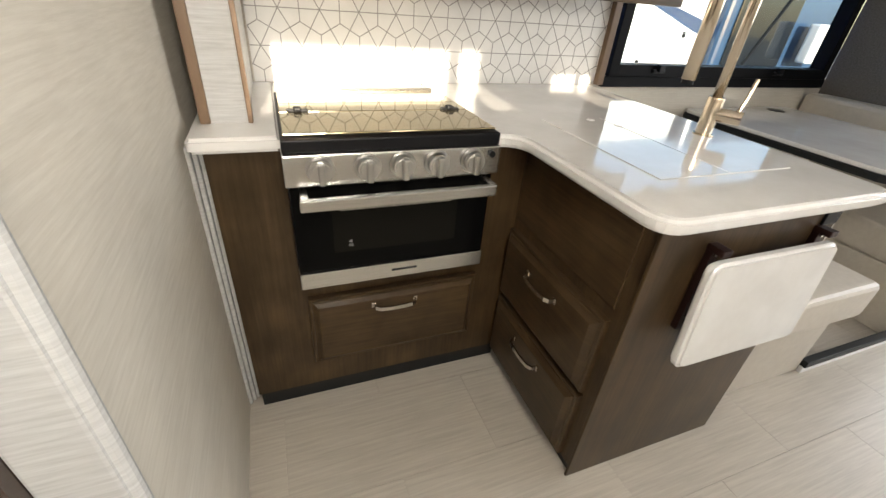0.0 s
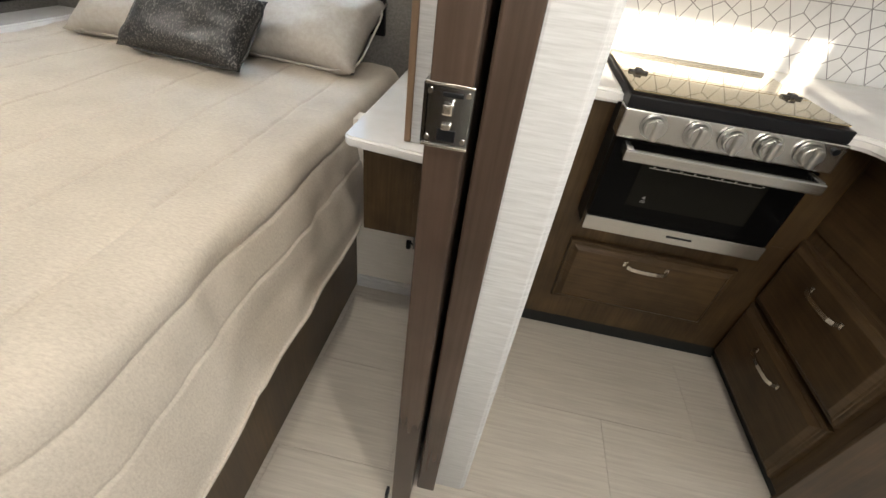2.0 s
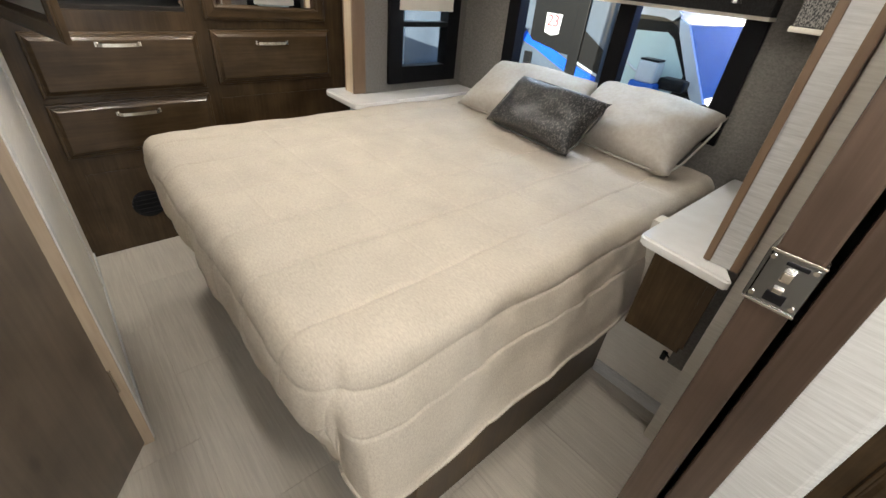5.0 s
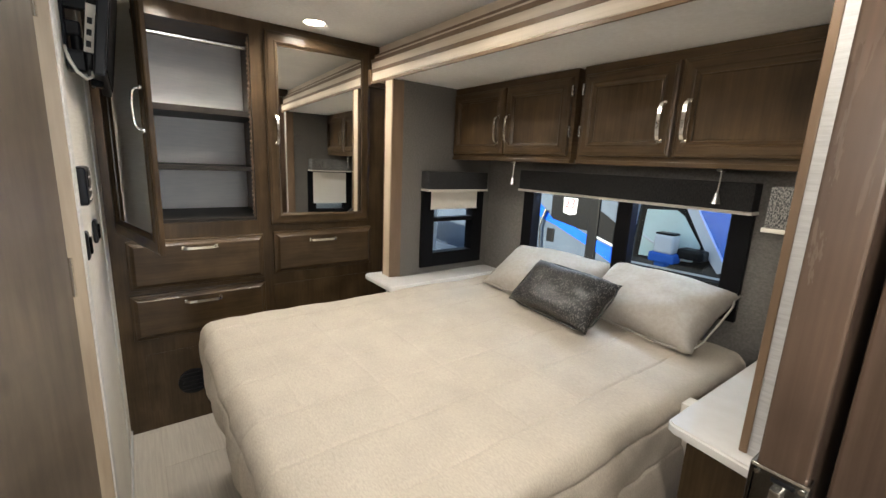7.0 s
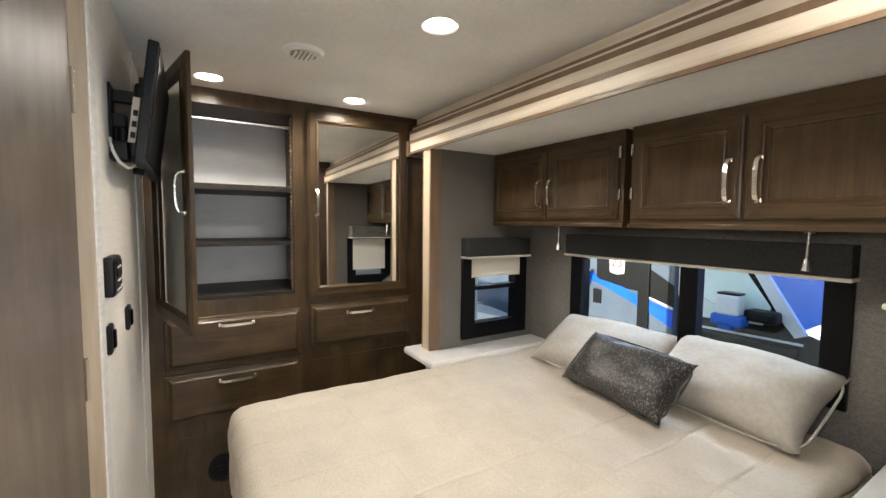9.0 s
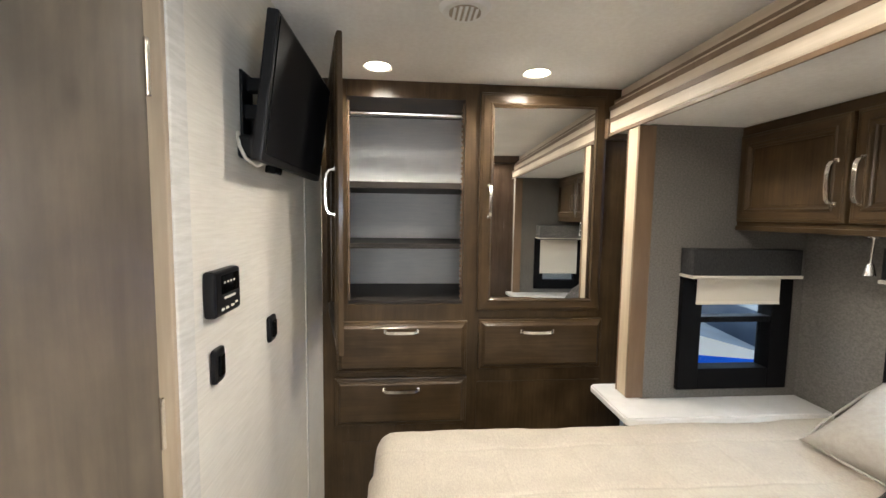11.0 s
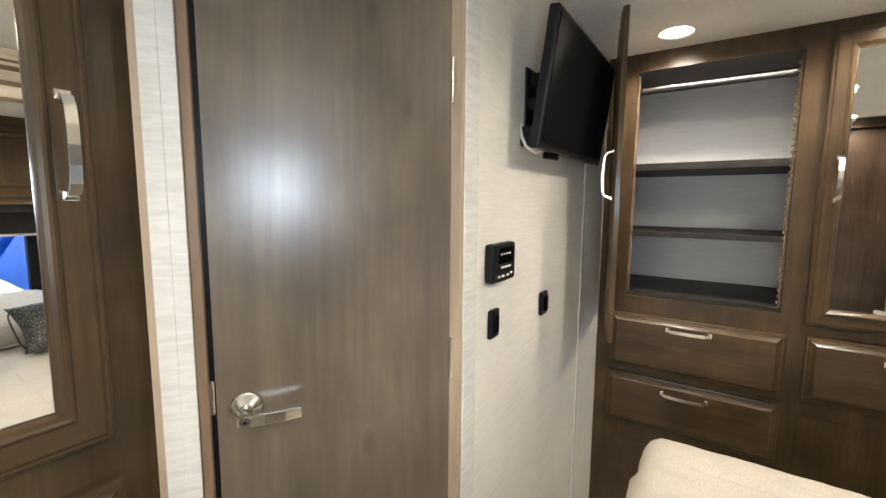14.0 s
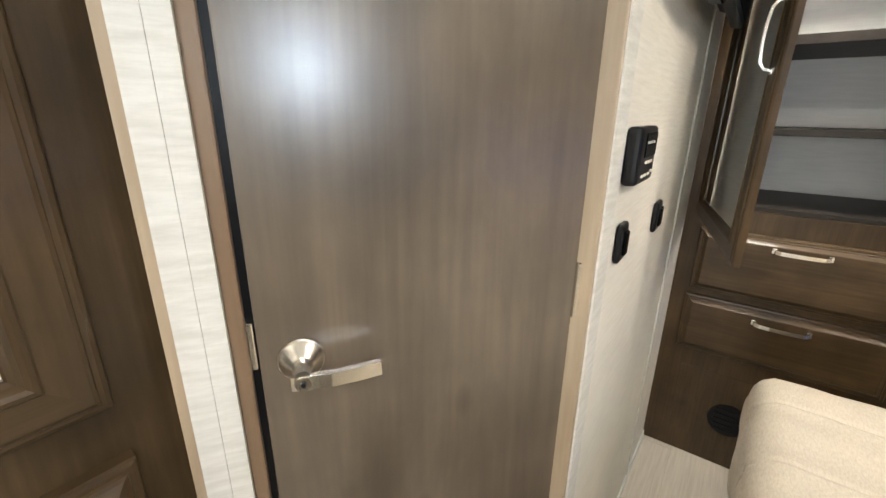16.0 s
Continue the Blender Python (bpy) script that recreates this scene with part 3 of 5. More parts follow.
part("plug", box(0.004, 0.020, 1.543, 1.557, 0.268, 0.300, 0.003), BLACK, cab)

# ---- bed ----
bed = thing("bed", (-0.9, 1.3, 0), "bed with a champagne quilted bedspread", "bed")
part("base", box(-1.44, -0.195, 0.690, 2.1, 0, 0.345, 0.004), WOOD, bed, "dark brown bed base")


def bedspread():
    """Quilted sheet: flat top, rounded shoulder, sides that bulge and tuck in under the mattress."""
    bm = bmesh.new()
    x0, x1, y0, y1, top = -1.598, -0.208, 0.472, 2.14, 0.693
    rnd, drop = 0.055, 0.44
    wide = x1 - x0 - 2 * rnd
    a = rnd * math.pi / 2
    def profile(s):
        if s <= 0:
            return 0.0, 0.0
        if s < a:
            return rnd * math.sin(s / rnd), rnd * (1 - math.cos(s / rnd))
        k = s - a
        return rnd + 0.012 * math.sin(min(1.0, k / 0.2) * math.pi) - 0.22 * max(0.0, k - 0.15), rnd + k * 0.97
    stitch = [wide - q for q in (0.10, 0.30, 0.50, 0.72, 0.96, 1.18)]
    low = [0.10, 0.22]
    cross = [0.10 + 0.235 * k for k in range(7)]
    fine = (-0.012, -0.006, -0.002, 0.002, 0.006, 0.012)
    us = set(np.round(np.concatenate([np.linspace(-drop, 0, 26), np.linspace(0, wide, 66), wide + np.linspace(0, drop, 26)]), 4))
    us |= {round(l + f, 4) for l in stitch for f in fine} | {round(-l + f, 4) for l in low for f in fine} | {round(wide + l + f, 4) for l in low for f in fine}
    vs = set(np.round(np.concatenate([np.linspace(-drop, 0, 26), np.linspace(0, y1 - y0 - rnd, 76)]), 4)) | {round(-l + f, 4) for l in low for f in fine} | {round(l + f, 4) for l in cross for f in fine}
    def spaced(values):
        kept = []
        for q in sorted(values):
            if not kept or q - kept[-1] > 0.0018:
                kept.append(float(q))
        return kept
    us, vs = spaced(us), spaced(vs)
    rows = []
    for v in vs:
        row = []
        for u in us:
            su, sv = max(0.0, -u, u - wide), max(0.0, -v)
            s = (su ** 4 + sv ** 4) ** 0.25
            out, fall = profile(s)
            if sv > su and s > a:
                out -= 0.05 * max(0.0, s - a - 0.05) * (1 - su / sv)
            if u > wide and s > a:
                share = (su / (su + sv)) ** 1.4
                out = out * (1 - share) + (rnd + 0.19 * (s - a)) * share
            if u > wide:
                fall *= 1 - 0.11 * su / (su + sv)
            if u > wide and v > 0:
                fall *= 1 - 0.12 * min(1.0, max(0.0, v - 0.15) / 0.3)
            if su and sv:
                fall *= 1 - 0.20 * min(su, sv) / max(su, sv)
            cu, cv = min(max(u, 0), wide), max(v, 0)
            dx = dy = 0.0
            if su or sv:
                n = math.hypot(su, sv)
                dx, dy = math.copysign(su, u - wide / 2) / n, -sv / n
            x, y, z = x0 + rnd + cu + dx * out, y0 + rnd + cv + dy * out, top - fall
            # round the two foot corners in plan
            for R, cx, side in ((0.16, x1 - 0.16, 1), (0.04, x0 + 0.04, -1)):
                ex, ey = (x - cx) * side, (y0 + R) - y
                if ex > 0 and ey > 0:
                    m = max(ex, ey) / math.hypot(ex, ey)
                    x, y = cx + side * ex * m, (y0 + R) - ey * m
            soft = noise.noise(Vector((x * 3.1, y * 3.1, z * 3.1))) * 0.008 + noise.noise(Vector((x * 8, y * 11, z * 7))) * 0.005 + noise.noise(Vector((x * 21, y * 17, z * 19))) * 0.0022
            soft += 0.0055 * abs(noise.noise(Vector((x * 4.3 + 3, y * 2.1, 0.4)))) + 0.003 * abs(noise.noise(Vector((x * 5, y * 12, 2.7))))
            q = sum(math.exp(-((u - l) / 0.0045) ** 2) for l in stitch if abs(u - l) < 0.02)
            q += sum(0.28 * math.exp(-((v - l) / 0.0045) ** 2) for l in cross if abs(v - l) < 0.02) * (0.0 if su else 1.0)
            for l in low:
                q += math.exp(-((su - l) / 0.0045) ** 2) if su and su >= sv else 0.0
                q += math.exp(-((sv - l) / 0.0045) ** 2) if sv and sv > su else 0.0
            puff = 0.0022 * abs(math.sin(u * 24)) if not su else 0.003 * abs(math.sin(su * 31))
            lift = soft + puff - 0.0042 * q
            if fall < 0.03:
                z += lift
            else:
                pucker = noise.noise(Vector((x * 16, y * 16, z * 11))) * 0.007 + noise.noise(Vector((x * 5 + 7, y * 5, z * 4))) * 0.012
                pucker *= 1 + 1.2 * min(su, sv) / max(su, sv)
                x += dx * (lift + pucker)
                y += dy * (lift + pucker)
                z += pucker * 0.4
            row.append(bm.verts.new((x, y, z)))
        rows.append(row)
    for p, r in zip(rows, rows[1:]):
        for i in range(len(us) - 1):
            bm.faces.new((p[i], p[i + 1], r[i + 1], r[i]))
    bm.normal_update()
    if sum(f.normal.z for f in bm.faces) < 0:
        bmesh.ops.reverse_faces(bm, faces=bm.faces)
        bm.normal_update()
    hem = [tuple(v.co) for v in rows[0]][::3] + [tuple(r[-1].co) for r in rows][1::3]
    under = {v: bm.verts.new(v.co - v.normal * 0.008) for r in rows for v in r}
    top_faces = bm.faces[:]
    for f in top_faces:
        bm.faces.new([under[v] for v in reversed(f.verts)])
    for e in [e for e in bm.edges if e.is_boundary and e.verts[0] in under and e.verts[1] in under]:
        a0, b0 = e.verts
        bm.faces.new((a0, b0, under[b0], under[a0]))
    return bm, hem


quilt, hem_line = bedspread()
spread = tagged(mesh_ob("bedspread", quilt, QUILT, True), "champagne quilted bedspread over the mattress", "bedspread")
part("hem", tube(hem_line, 0.005, 6), QUILT, spread, smooth=True)
part("mattress", box(-1.48, -0.31, 0.62, 2.12, 0.36, 0.655, 0.04, 3), CABWHITE, bed, "white mattress")


def pillow(name, at_pose, w, h, t, material, label):
    bm = bmesh.new()
    n = 26
    top, bot = {}, {}
    for i in range(n + 1):
        for j in range(n + 1):
            u, v = i / n * 2 - 1, j / n * 2 - 1
            pin = 1 - 0.10 * (1 - u * u) * abs(v) ** 3
            pin2 = 1 - 0.10 * (1 - v * v) * abs(u) ** 3
            x, y = u * w / 2 * pin2, v * h / 2 * pin
            b = max(0.0, (1 - u ** 4) * (1 - v ** 4)) ** 0.55
            wr = noise.noise(Vector((u * 2.4 + w * 7, v * 2.4, 0.5))) * 0.018 * b
            top[i, j] = bm.verts.new((x, y, t / 2 * b + wr))
            bot[i, j] = top[i, j] if i in (0, n) or j in (0, n) else bm.verts.new((x, y, -t / 2 * b + wr))
    for i in range(n):
        for j in range(n):
            bm.faces.new((top[i, j], top[i + 1, j], top[i + 1, j + 1], top[i, j + 1]))
            bm.faces.new((bot[i, j], bot[i, j + 1], bot[i + 1, j + 1], bot[i + 1, j]))
    ob = tagged(mesh_ob(name, bm, material, True), label, "pillow", "pillows on the bed")
    ob.matrix_world = at_pose
    edge = [(math.copysign(abs(math.cos(a)) ** 0.35, math.cos(a)) * w / 2, math.copysign(abs(math.sin(a)) ** 0.35, math.sin(a)) * h / 2, 0) for a in np.linspace(0, math.tau, 49)]
    pp = part("piping", moved(tube(edge, 0.004, 6), at_pose), material, ob, smooth=True)
    return ob


pillow("pillow", pose(-1.105, 2.035, 0.805, 29, 0, 5), 0.62, 0.37, 0.16, PILLOW, "grey beige pillow with piped edge leaning at the window")
pillow("pillow", pose(-0.565, 2.065, 0.815, 34, 0, -7), 0.57, 0.35, 0.18, PILLOW, "grey beige pillow with piped edge leaning at the window")
pillow("throw_pillow", pose(-0.855, 1.83, 0.812, 44, 0, -7), 0.495, 0.265, 0.13, CHARCOAL, "charcoal patterned throw pillow against the larger pillows")

# ---- overhead cabinets ----
for k, (a, b, ha, hb) in enumerate(((-1.755, -0.908, -1.360, -1.283), (-0.876, 0.032, -0.514, -0.430))):
    oc = thing("overhead_cabinet", ((a + b) / 2, 2.0, 1.42), "dark brown wooden overhead cabinet with two doors", "cabinet", "overhead cabinets")
    mc = facing((0, 1.872, 0), -90)
    part("body", box(a, b, 1.872, 2.178, 1.405, 1.786), WOOD_H, oc)
    part("valance_rail", box(a, b, 1.866, 1.90, 1.388, 1.405, 0.002), WOOD_H, oc)
    mid = (ha + hb) / 2
    for u0, u1, hu in ((a + 0.018, mid - 0.006, ha), (mid + 0.006, b - 0.018, hb)):
        dd = framed_door(oc, mc, u0, u1, 1.422, 1.750, 0.055)
        pull(dd, mc @ pose(hu, 1.545, 0.020, 0, 0, 90), 0.13)
    for hz in (1.50, 1.67):
        part("hinge", at(mc, b - 0.016 if k == 0 else a + 0.006, b - 0.006 if k == 0 else a + 0.016, hz, hz + 0.045, 0.0, 0.018, bevel=0.001), STEEL, oc, "small chrome hinge")

# ---- bedroom windows ----
def window_frame(parent, m, u0, u1, v0, v1, bar=0.05, depth=0.03, mull=None, mullbar=0.05, horiz=None):
    t = part("frame", joined(at(m, u0, u0 + bar, v0, v1, -0.05, depth, bevel=0.003), at(m, u1 - bar, u1, v0, v1, -0.05, depth, bevel=0.003),
                             at(m, u0 + bar, u1 - bar, v0, v0 + bar, -0.05, depth - 0.001, bevel=0.003), at(m, u0 + bar, u1 - bar, v1 - bar, v1, -0.05, depth - 0.001, bevel=0.003)), WINFRAME, parent)
    if mull is not None:
        part("mullion", at(m, mull - mullbar / 2, mull + mullbar / 2, v0 + bar, v1 - bar, -0.04, depth - 0.004, bevel=0.003), WINFRAME, parent)
    if horiz is not None:
        part("mullion", at(m, u0 + bar, u1 - bar, horiz - 0.012, horiz + 0.012, -0.04, depth - 0.004, bevel=0.003), WINFRAME, parent)
    p = part("pane", at(m, u0 + bar, u1 - bar, v0 + bar, v1 - bar, -0.03, -0.026), GLASS, parent)
    p.visible_shadow = False


GLASS = bpy.data.materials.new("window glass")
GLASS.use_nodes = True
GLASS.node_tree.nodes["Principled BSDF"].inputs["Transmission Weight"].default_value = 1.0
GLASS.node_tree.nodes["Principled BSDF"].inputs["Roughness"].default_value = 0.0
GLASS.node_tree.nodes["Principled BSDF"].inputs["IOR"].default_value = 1.12
GLASS.node_tree.nodes["Principled BSDF"].inputs["Base Color"].default_value = (0.82, 0.93, 1.0, 1)

w1 = tagged(new("window_1"), "black framed window behind the bed", "window", kind="structure")
w1.location = (-0.85, 2.18, 0.8)
window_frame(w1, facing((0, 2.18, 0), -90), -1.425, -0.275, 0.80, 1.32, 0.075, 0.02, -0.79, 0.075)
w2 = tagged(new("window_2"), "small black framed window beside the bed", "window", kind="structure")
w2.location = (-1.75, 1.88, 0.74)
window_frame(w2, facing((-1.75, 0, 0), 0), 1.648, 2.117, 0.744, 1.225, 0.085, 0.02, horiz=1.03)


w4 = tagged(new("window_4"), "small black framed window beside the bed", "window", kind="structure")
w4.location = (0.035, 1.88, 0.74)
window_frame(w4, facing((0.035, 0, 0), 180), -2.117, -1.648, 0.744, 1.225, 0.085, 0.02, horiz=1.03)


TWEED = mat("charcoal woven pattern", (0.03, 0.03, 0.032), 0.8, second=(0.26, 0.25, 0.23), scale=(330, 330, 190), detail=2.0, bump=0.3, spread=(0.42, 0.60))


def valance(name_at, m, u0, u1, v0, v1, label, depth=0.075, cloth=None):
    v = thing("window_valance", name_at, label, "valance", "window valances")
    part("box", at(m, u0, u1, v0, v1, 0.0, depth, bevel=0.004), cloth or VALANCE, v)
    part("lower_edge", at(m, u0 - 0.004, u1 + 0.004, v0 - 0.012, v0, 0.0, depth + 0.005, bevel=0.003), SHADE, v)


valance((-0.88, 2.1, 1.23), facing((0, 2.178, 0), -90), -1.415, -0.27, 1.240, 1.345, "charcoal fabric valance over the bed window")
valance((-1.70, 1.88, 1.19), facing((-1.748, 0, 0), 0), 1.645, 2.09, 1.215, 1.315, "charcoal fabric valance over the small window")
valance((0.0, 1.85, 1.19), facing((0.033, 0, 0), 180), -2.08, -1.66, 1.235, 1.345, "charcoal patterned valance over the small window", 0.135, TWEED)
rs = thing("roller_shade", (-1.69, 1.88, 1.05), "cream roller shade partly lowered over the small window", "blind")
part("fabric", box(-1.722, -1.720, 1.70, 2.05, 1.10, 1.21), SHADE, rs)
part("hem_bar", box(-1.725, -1.717, 1.70, 2.05, 1.094, 1.104, 0.002), SHADE, rs)
rs2 = thing("roller_shade", (0.0, 1.88, 0.95), "cream roller shade mostly lowered over the small window", "blind")
part("fabric", box(0.004, 0.006, 1.70, 2.05, 0.90, 1.21), SHADE, rs2)
part("hem_bar", box(0.001, 0.009, 1.70, 2.05, 0.892, 0.904, 0.002), SHADE, rs2)
for sx, sy in ((-1.32, 1.95), (-0.33, 1.95)):
    rl = thing("reading_light", (sx, sy, 1.39), "slim chrome switch pull hanging under the cabinet", "light")
    part("rod", tube([(sx, sy, 1.388), (sx - 0.004, sy, 1.30)], 0.004), STEEL, rl)
    part("head", moved(cyl(0.016, 0.035, 16, r2=0.008), pose(sx - 0.004, sy, 1.268)), STEEL, rl)
    part("base", moved(cyl(0.018, 0.008, 16), pose(sx, sy, 1.38)), STEEL, rl)

# ---- thermostat wall ----
mt = facing((0, 0.197, 0), 90)     # u runs towards -x
tr = thing("door_trim", (-0.895, 0.2, 0), "cream linen wrapped door casing strip", "trim", "door casing")
part("strip", box(-0.925, -0.872, 0.18, 0.209, 0, H, 0.004), CASING, tr)
part("edge", box(-0.874, -0.862, 0.165, 0.206, 0, H, 0.002), TAN, tr)
st = thing("wall_seam_strip", (-1.73, 0.2, 0), "narrow cream batten covering a wallpaper seam", "trim")
part("batten", box(-1.745, -1.725, 0.197, 0.202, 0, H, 0.002), CASING, st)
b2 = thing("baseboard", (0.0, 1.59, 0), "cream baseboard under the nightstand", "trim")
part("board", box(-0.19, 0.20, 1.585, 1.60, 0, 0.045, 0.004), LINEN_V, b2)
part("cap", box(-0.19, 0.20, 1.588, 1.60, 0.045, 0.052, 0.002), LINEN_V, b2)
bb = thing("baseboard", (-1.5, 0.2, 0), "thin cream baseboard under the wall", "trim")
part("board", box(-2.03, -0.93, 0.197, 0.203, 0, 0.03, 0.002), LINEN_V, bb)

th = thing("thermostat", (-1.04, 0.197, 1.27), "black wall thermostat with small white legends", "thermostat")
part("body", at(mt, 0.974, 1.090, 1.234, 1.322, 0, 0.024, bevel=0.009, seg=3), BLACK, th)
part("display", at(mt, 1.000, 1.078, 1.276, 1.312, 0.022, 0.0255, bevel=0.001), GLASSBLK, th, "dark display")
for u, v, w in ((1.008, 1.296, 0.005), (1.022, 1.296, 0.005), (1.036, 1.296, 0.005), (1.050, 1.296, 0.005), (1.012, 1.266, 0.046), (0.998, 1.246, 0.008), (1.016, 1.246, 0.010), (1.040, 1.246, 0.010), (1.060, 1.249, 0.008)):
    part("legend", at(mt, u, u + w, v, v + 0.004, 0.0238, 0.0262), SHADE, th, "white printed mark")
for u0, u1, v0, v1 in ((0.993, 1.039, 1.102, 1.169), (1.308, 1.362, 1.086, 1.155)):
    s = thing("wall_switch", (-u0, 0.197, v0), "black rectangular wall switch with rocker", "switch", "wall switches")
    part("plate", at(mt, u0, u1, v0, v1, 0, 0.012, bevel=0.009, seg=4), BLACK, s)
    part("rocker", at(mt, u0 + 0.013, u1 - 0.013, v0 + 0.013, v1 - 0.013, 0.011, 0.017, bevel=0.003), GLASSBLK, s)

# ---- television on its arm ----
tv = thing("television", (-1.34, 0.30, 1.53), "black flat television on a wall arm, switched off", "television")
mtv = facing((-1.075, 0.274, 1.535), 90.0) @ pose(0, 0, 0, 7.5, 0, 0)
part("cabinet", at(mtv, 0, 0.540, 0, 0.300, -0.024, 0.0, bevel=0.005), BLACK, tv)
part("screen", at(mtv, 0.010, 0.530, 0.016, 0.290, 0.0, 0.0025), SCREEN, tv, "dark screen")
part("back_hump", at(mtv, 0.095, 0.470, 0.020, 0.215, -0.050, -0.024, bevel=0.010), BLACK, tv)
part("port_panel", at(mtv, 0.0895, 0.0955, 0.060, 0.175, -0.048, -0.028), SHADE, tv, "pale port panel")
for k in range(3):
    part("port", at(mtv, 0.0885, 0.0896, 0.072 + k * 0.028, 0.087 + k * 0.028, -0.044, -0.034), BLACK, tv)
part("foot_bar", at(mtv, 0.12, 0.17, -0.016, 0.002, -0.034, -0.008, bevel=0.004), GLASSBLK, tv)
arm = thing("tv_bracket", (-1.19, 0.2, 1.56), "black steel swing bracket for the television", "bracket")
part("wall_plate", at(mt, 1.17, 1.235, 1.56, 1.745, 0, 0.006, bevel=0.002), BLACK, arm)
part("arm", box(-1.215, -1.180, 0.202, 0.232, 1.640, 1.672, 0.004), BLACK, arm)
part("upper_arm", box(-1.225, -1.195, 0.202, 0.250, 1.705, 1.735, 0.004), BLACK, arm)
part("pivot", moved(cyl(0.012, 0.05, 20, bevel=0.003), pose(-1.198, 0.222, 1.59)), BLACK, arm)
part("cover", box(-1.190, -1.140, 0.199, 0.240, 1.548, 1.600, 0.012, 3), BLACK, arm)
cb = thing("cable", (-1.15, 0.22, 1.5), "white coaxial cable looping behind the television", "cable")
part("wire", tube([(-1.150, 0.2, 1.605), (-1.138, 0.206, 1.575), (-1.140, 0.218, 1.548), (-1.160, 0.234, 1.534), (-1.19, 0.245, 1.545), (-1.22, 0.250, 1.58)], 0.004), SHADE, cb, smooth=True)
cb2 = thing("cable", (-1.50, 0.27, 1.6), "thin white cable looping out beside the television", "cable")
part("wire", tube([(-1.57, 0.262, 1.76), (-1.630, 0.275, 1.755), (-1.652, 0.284, 1.72), (-1.654, 0.286, 1.665), (-1.635, 0.275, 1.615), (-1.59, 0.247, 1.59)], 0.003), SHADE, cb2, smooth=True)

# ---- bathroom door on its angled wall ----
A = 34.0
dr = thing("door_1", (-0.866, 0.185, 0), "grey-brown laminate bathroom door with a lever, closed", "door")
ca, sa = math.cos(radians(A)), math.sin(radians(A))
dm = facing((-0.866, 0.185, 0), 90 - A)       # u runs from the latch towards the hinge, so the door spans negative u
WD = 0.427
part("leaf", at(dm, -WD, -0.004, 0.012, 1.93, -0.035, 0.0, bevel=0.002), DOORWOOD, dr)
for hz in (1.055, 1.60, 0.25):
    part("hinge", at(dm, -0.007, 0.004, hz, hz + 0.085, -0.006, 0.006, bevel=0.002), NICKEL, dr, "satin nickel hinge")
HU, HV = -WD + 0.045, 1.062
lv = part("door_handle", moved(joined(cyl(0.027, 0.005, 36, bevel=0.002), moved(cyl(0.025, 0.014, 36, r2=0.012), pose(0, 0, 0.005)), moved(cyl(0.009, 0.026, 24), pose(0, 0, 0.016))), dm @ pose(HU, HV, 0)), NICKEL, dr, "satin nickel lever handle", smooth=False)
part("lever", moved(joined(sweep([(-0.012, -0.007, 0.036), (0, -0.007, 0.038), (0.03, -0.0075, 0.040), (0.062, -0.0065, 0.040), (0.086, -0.005, 0.039)], 0.0085, 0.004, up=(0, 1, 0)), moved(cyl(0.0095, 0.043, 24, bevel=0.001), pose(0, -0.007, 0))), dm @ pose(HU, HV, 0.0)), NICKEL, lv)
part("lock_hole", moved(cyl(0.003, 0.002, 12), dm @ pose(HU, HV - 0.007, 0.0425)), BLACK, lv)
part("strike", at(dm, -WD - 0.014, -WD - 0.002, 1.055, 1.115, -0.012, -0.002, bevel=0.002), NICKEL, dr, "latch strike plate")
jm = thing("door_jamb", (-0.49, -0.07, 0), "brown door jamb with black weather strip", "trim")
part("jamb", at(dm, -WD - 0.026, -WD - 0.009, 0, H, -0.04, 0.006, bevel=0.003), BRONZE, jm)
part("seal", at(dm, -WD - 0.010, -WD + 0.001, 0, H, -0.036, -0.006), BLACK, jm, "black rubber seal")
part("head", at(dm, -WD, 0.0, 1.935, H, -0.04, 0.0), DOORWOOD, jm)
part("back", at(dm, -WD - 0.02, 0.0, 0, H, -0.09, -0.05), BLACK, jm)
cp = thing("corner_post", (-0.46, -0.09, 0), "cream linen wrapped corner post beside the bathroom door", "trim")
part("panel", at(dm, -WD - 0.048, -WD - 0.026, 0, H, -0.04, 0.0115, bevel=0.0004), CASING, cp)
part("panel", at(dm, -WD - 0.074, -WD - 0.0482, 0, H, -0.04, 0.012, bevel=0.0004), CASING, cp)
part("edge", at(dm, -WD - 0.086, -WD - 0.073, 0, H, -0.05, 0.008, bevel=0.002), TAN, cp)

# ---- mirror cabinet in the hall ----
mcab = thing("hall_cabinet", (-0.1, -0.3, 0), "tall dark brown cabinet with a mirrored door and drawer", "cabinet")
mm = facing((0, -0.12, 0), 90)
part("body", box(-0.452, 0.06, -0.5, -0.12, 0, H), WOOD, mcab)
hmd = framed_door(mcab, mm, -0.03, 0.390, 1.06, 1.94, 0.064, MIRROR, "mirror_door")
pull(hmd, mm @ pose(0.361, 1.483, 0.020, 0, 0, 90), 0.13)
drawer_front(mcab, mm, -0.03, 0.395, 0.74, 0.995)
drawer_front(mcab, mm, -0.03, 0.395, 0.42, 0.71, 0.18, 0.14)

# ---- sliding bedroom door ----
sd = thing("door_2", (0.17, 1.2, 0), "dark brown sliding bedroom door slid open along the wall", "door")
part("leaf", box(0.160, 0.206, 0.852, 1.47, 0.012, 1.93, 0.003), SLIDEWOOD, sd)
lt = part("latch", joined(box(0.1575, 0.2085, 0.848, 0.872, 0.983, 1.049, 0.002), box(0.1555, 0.162, 0.848, 0.905, 0.983, 1.049, 0.001)), CHROME, sd, "chrome privacy latch")
part("latch_lip", box(0.157, 0.209, 0.8455, 0.8485, 0.981, 0.9845, 0.001), NICKEL, lt)
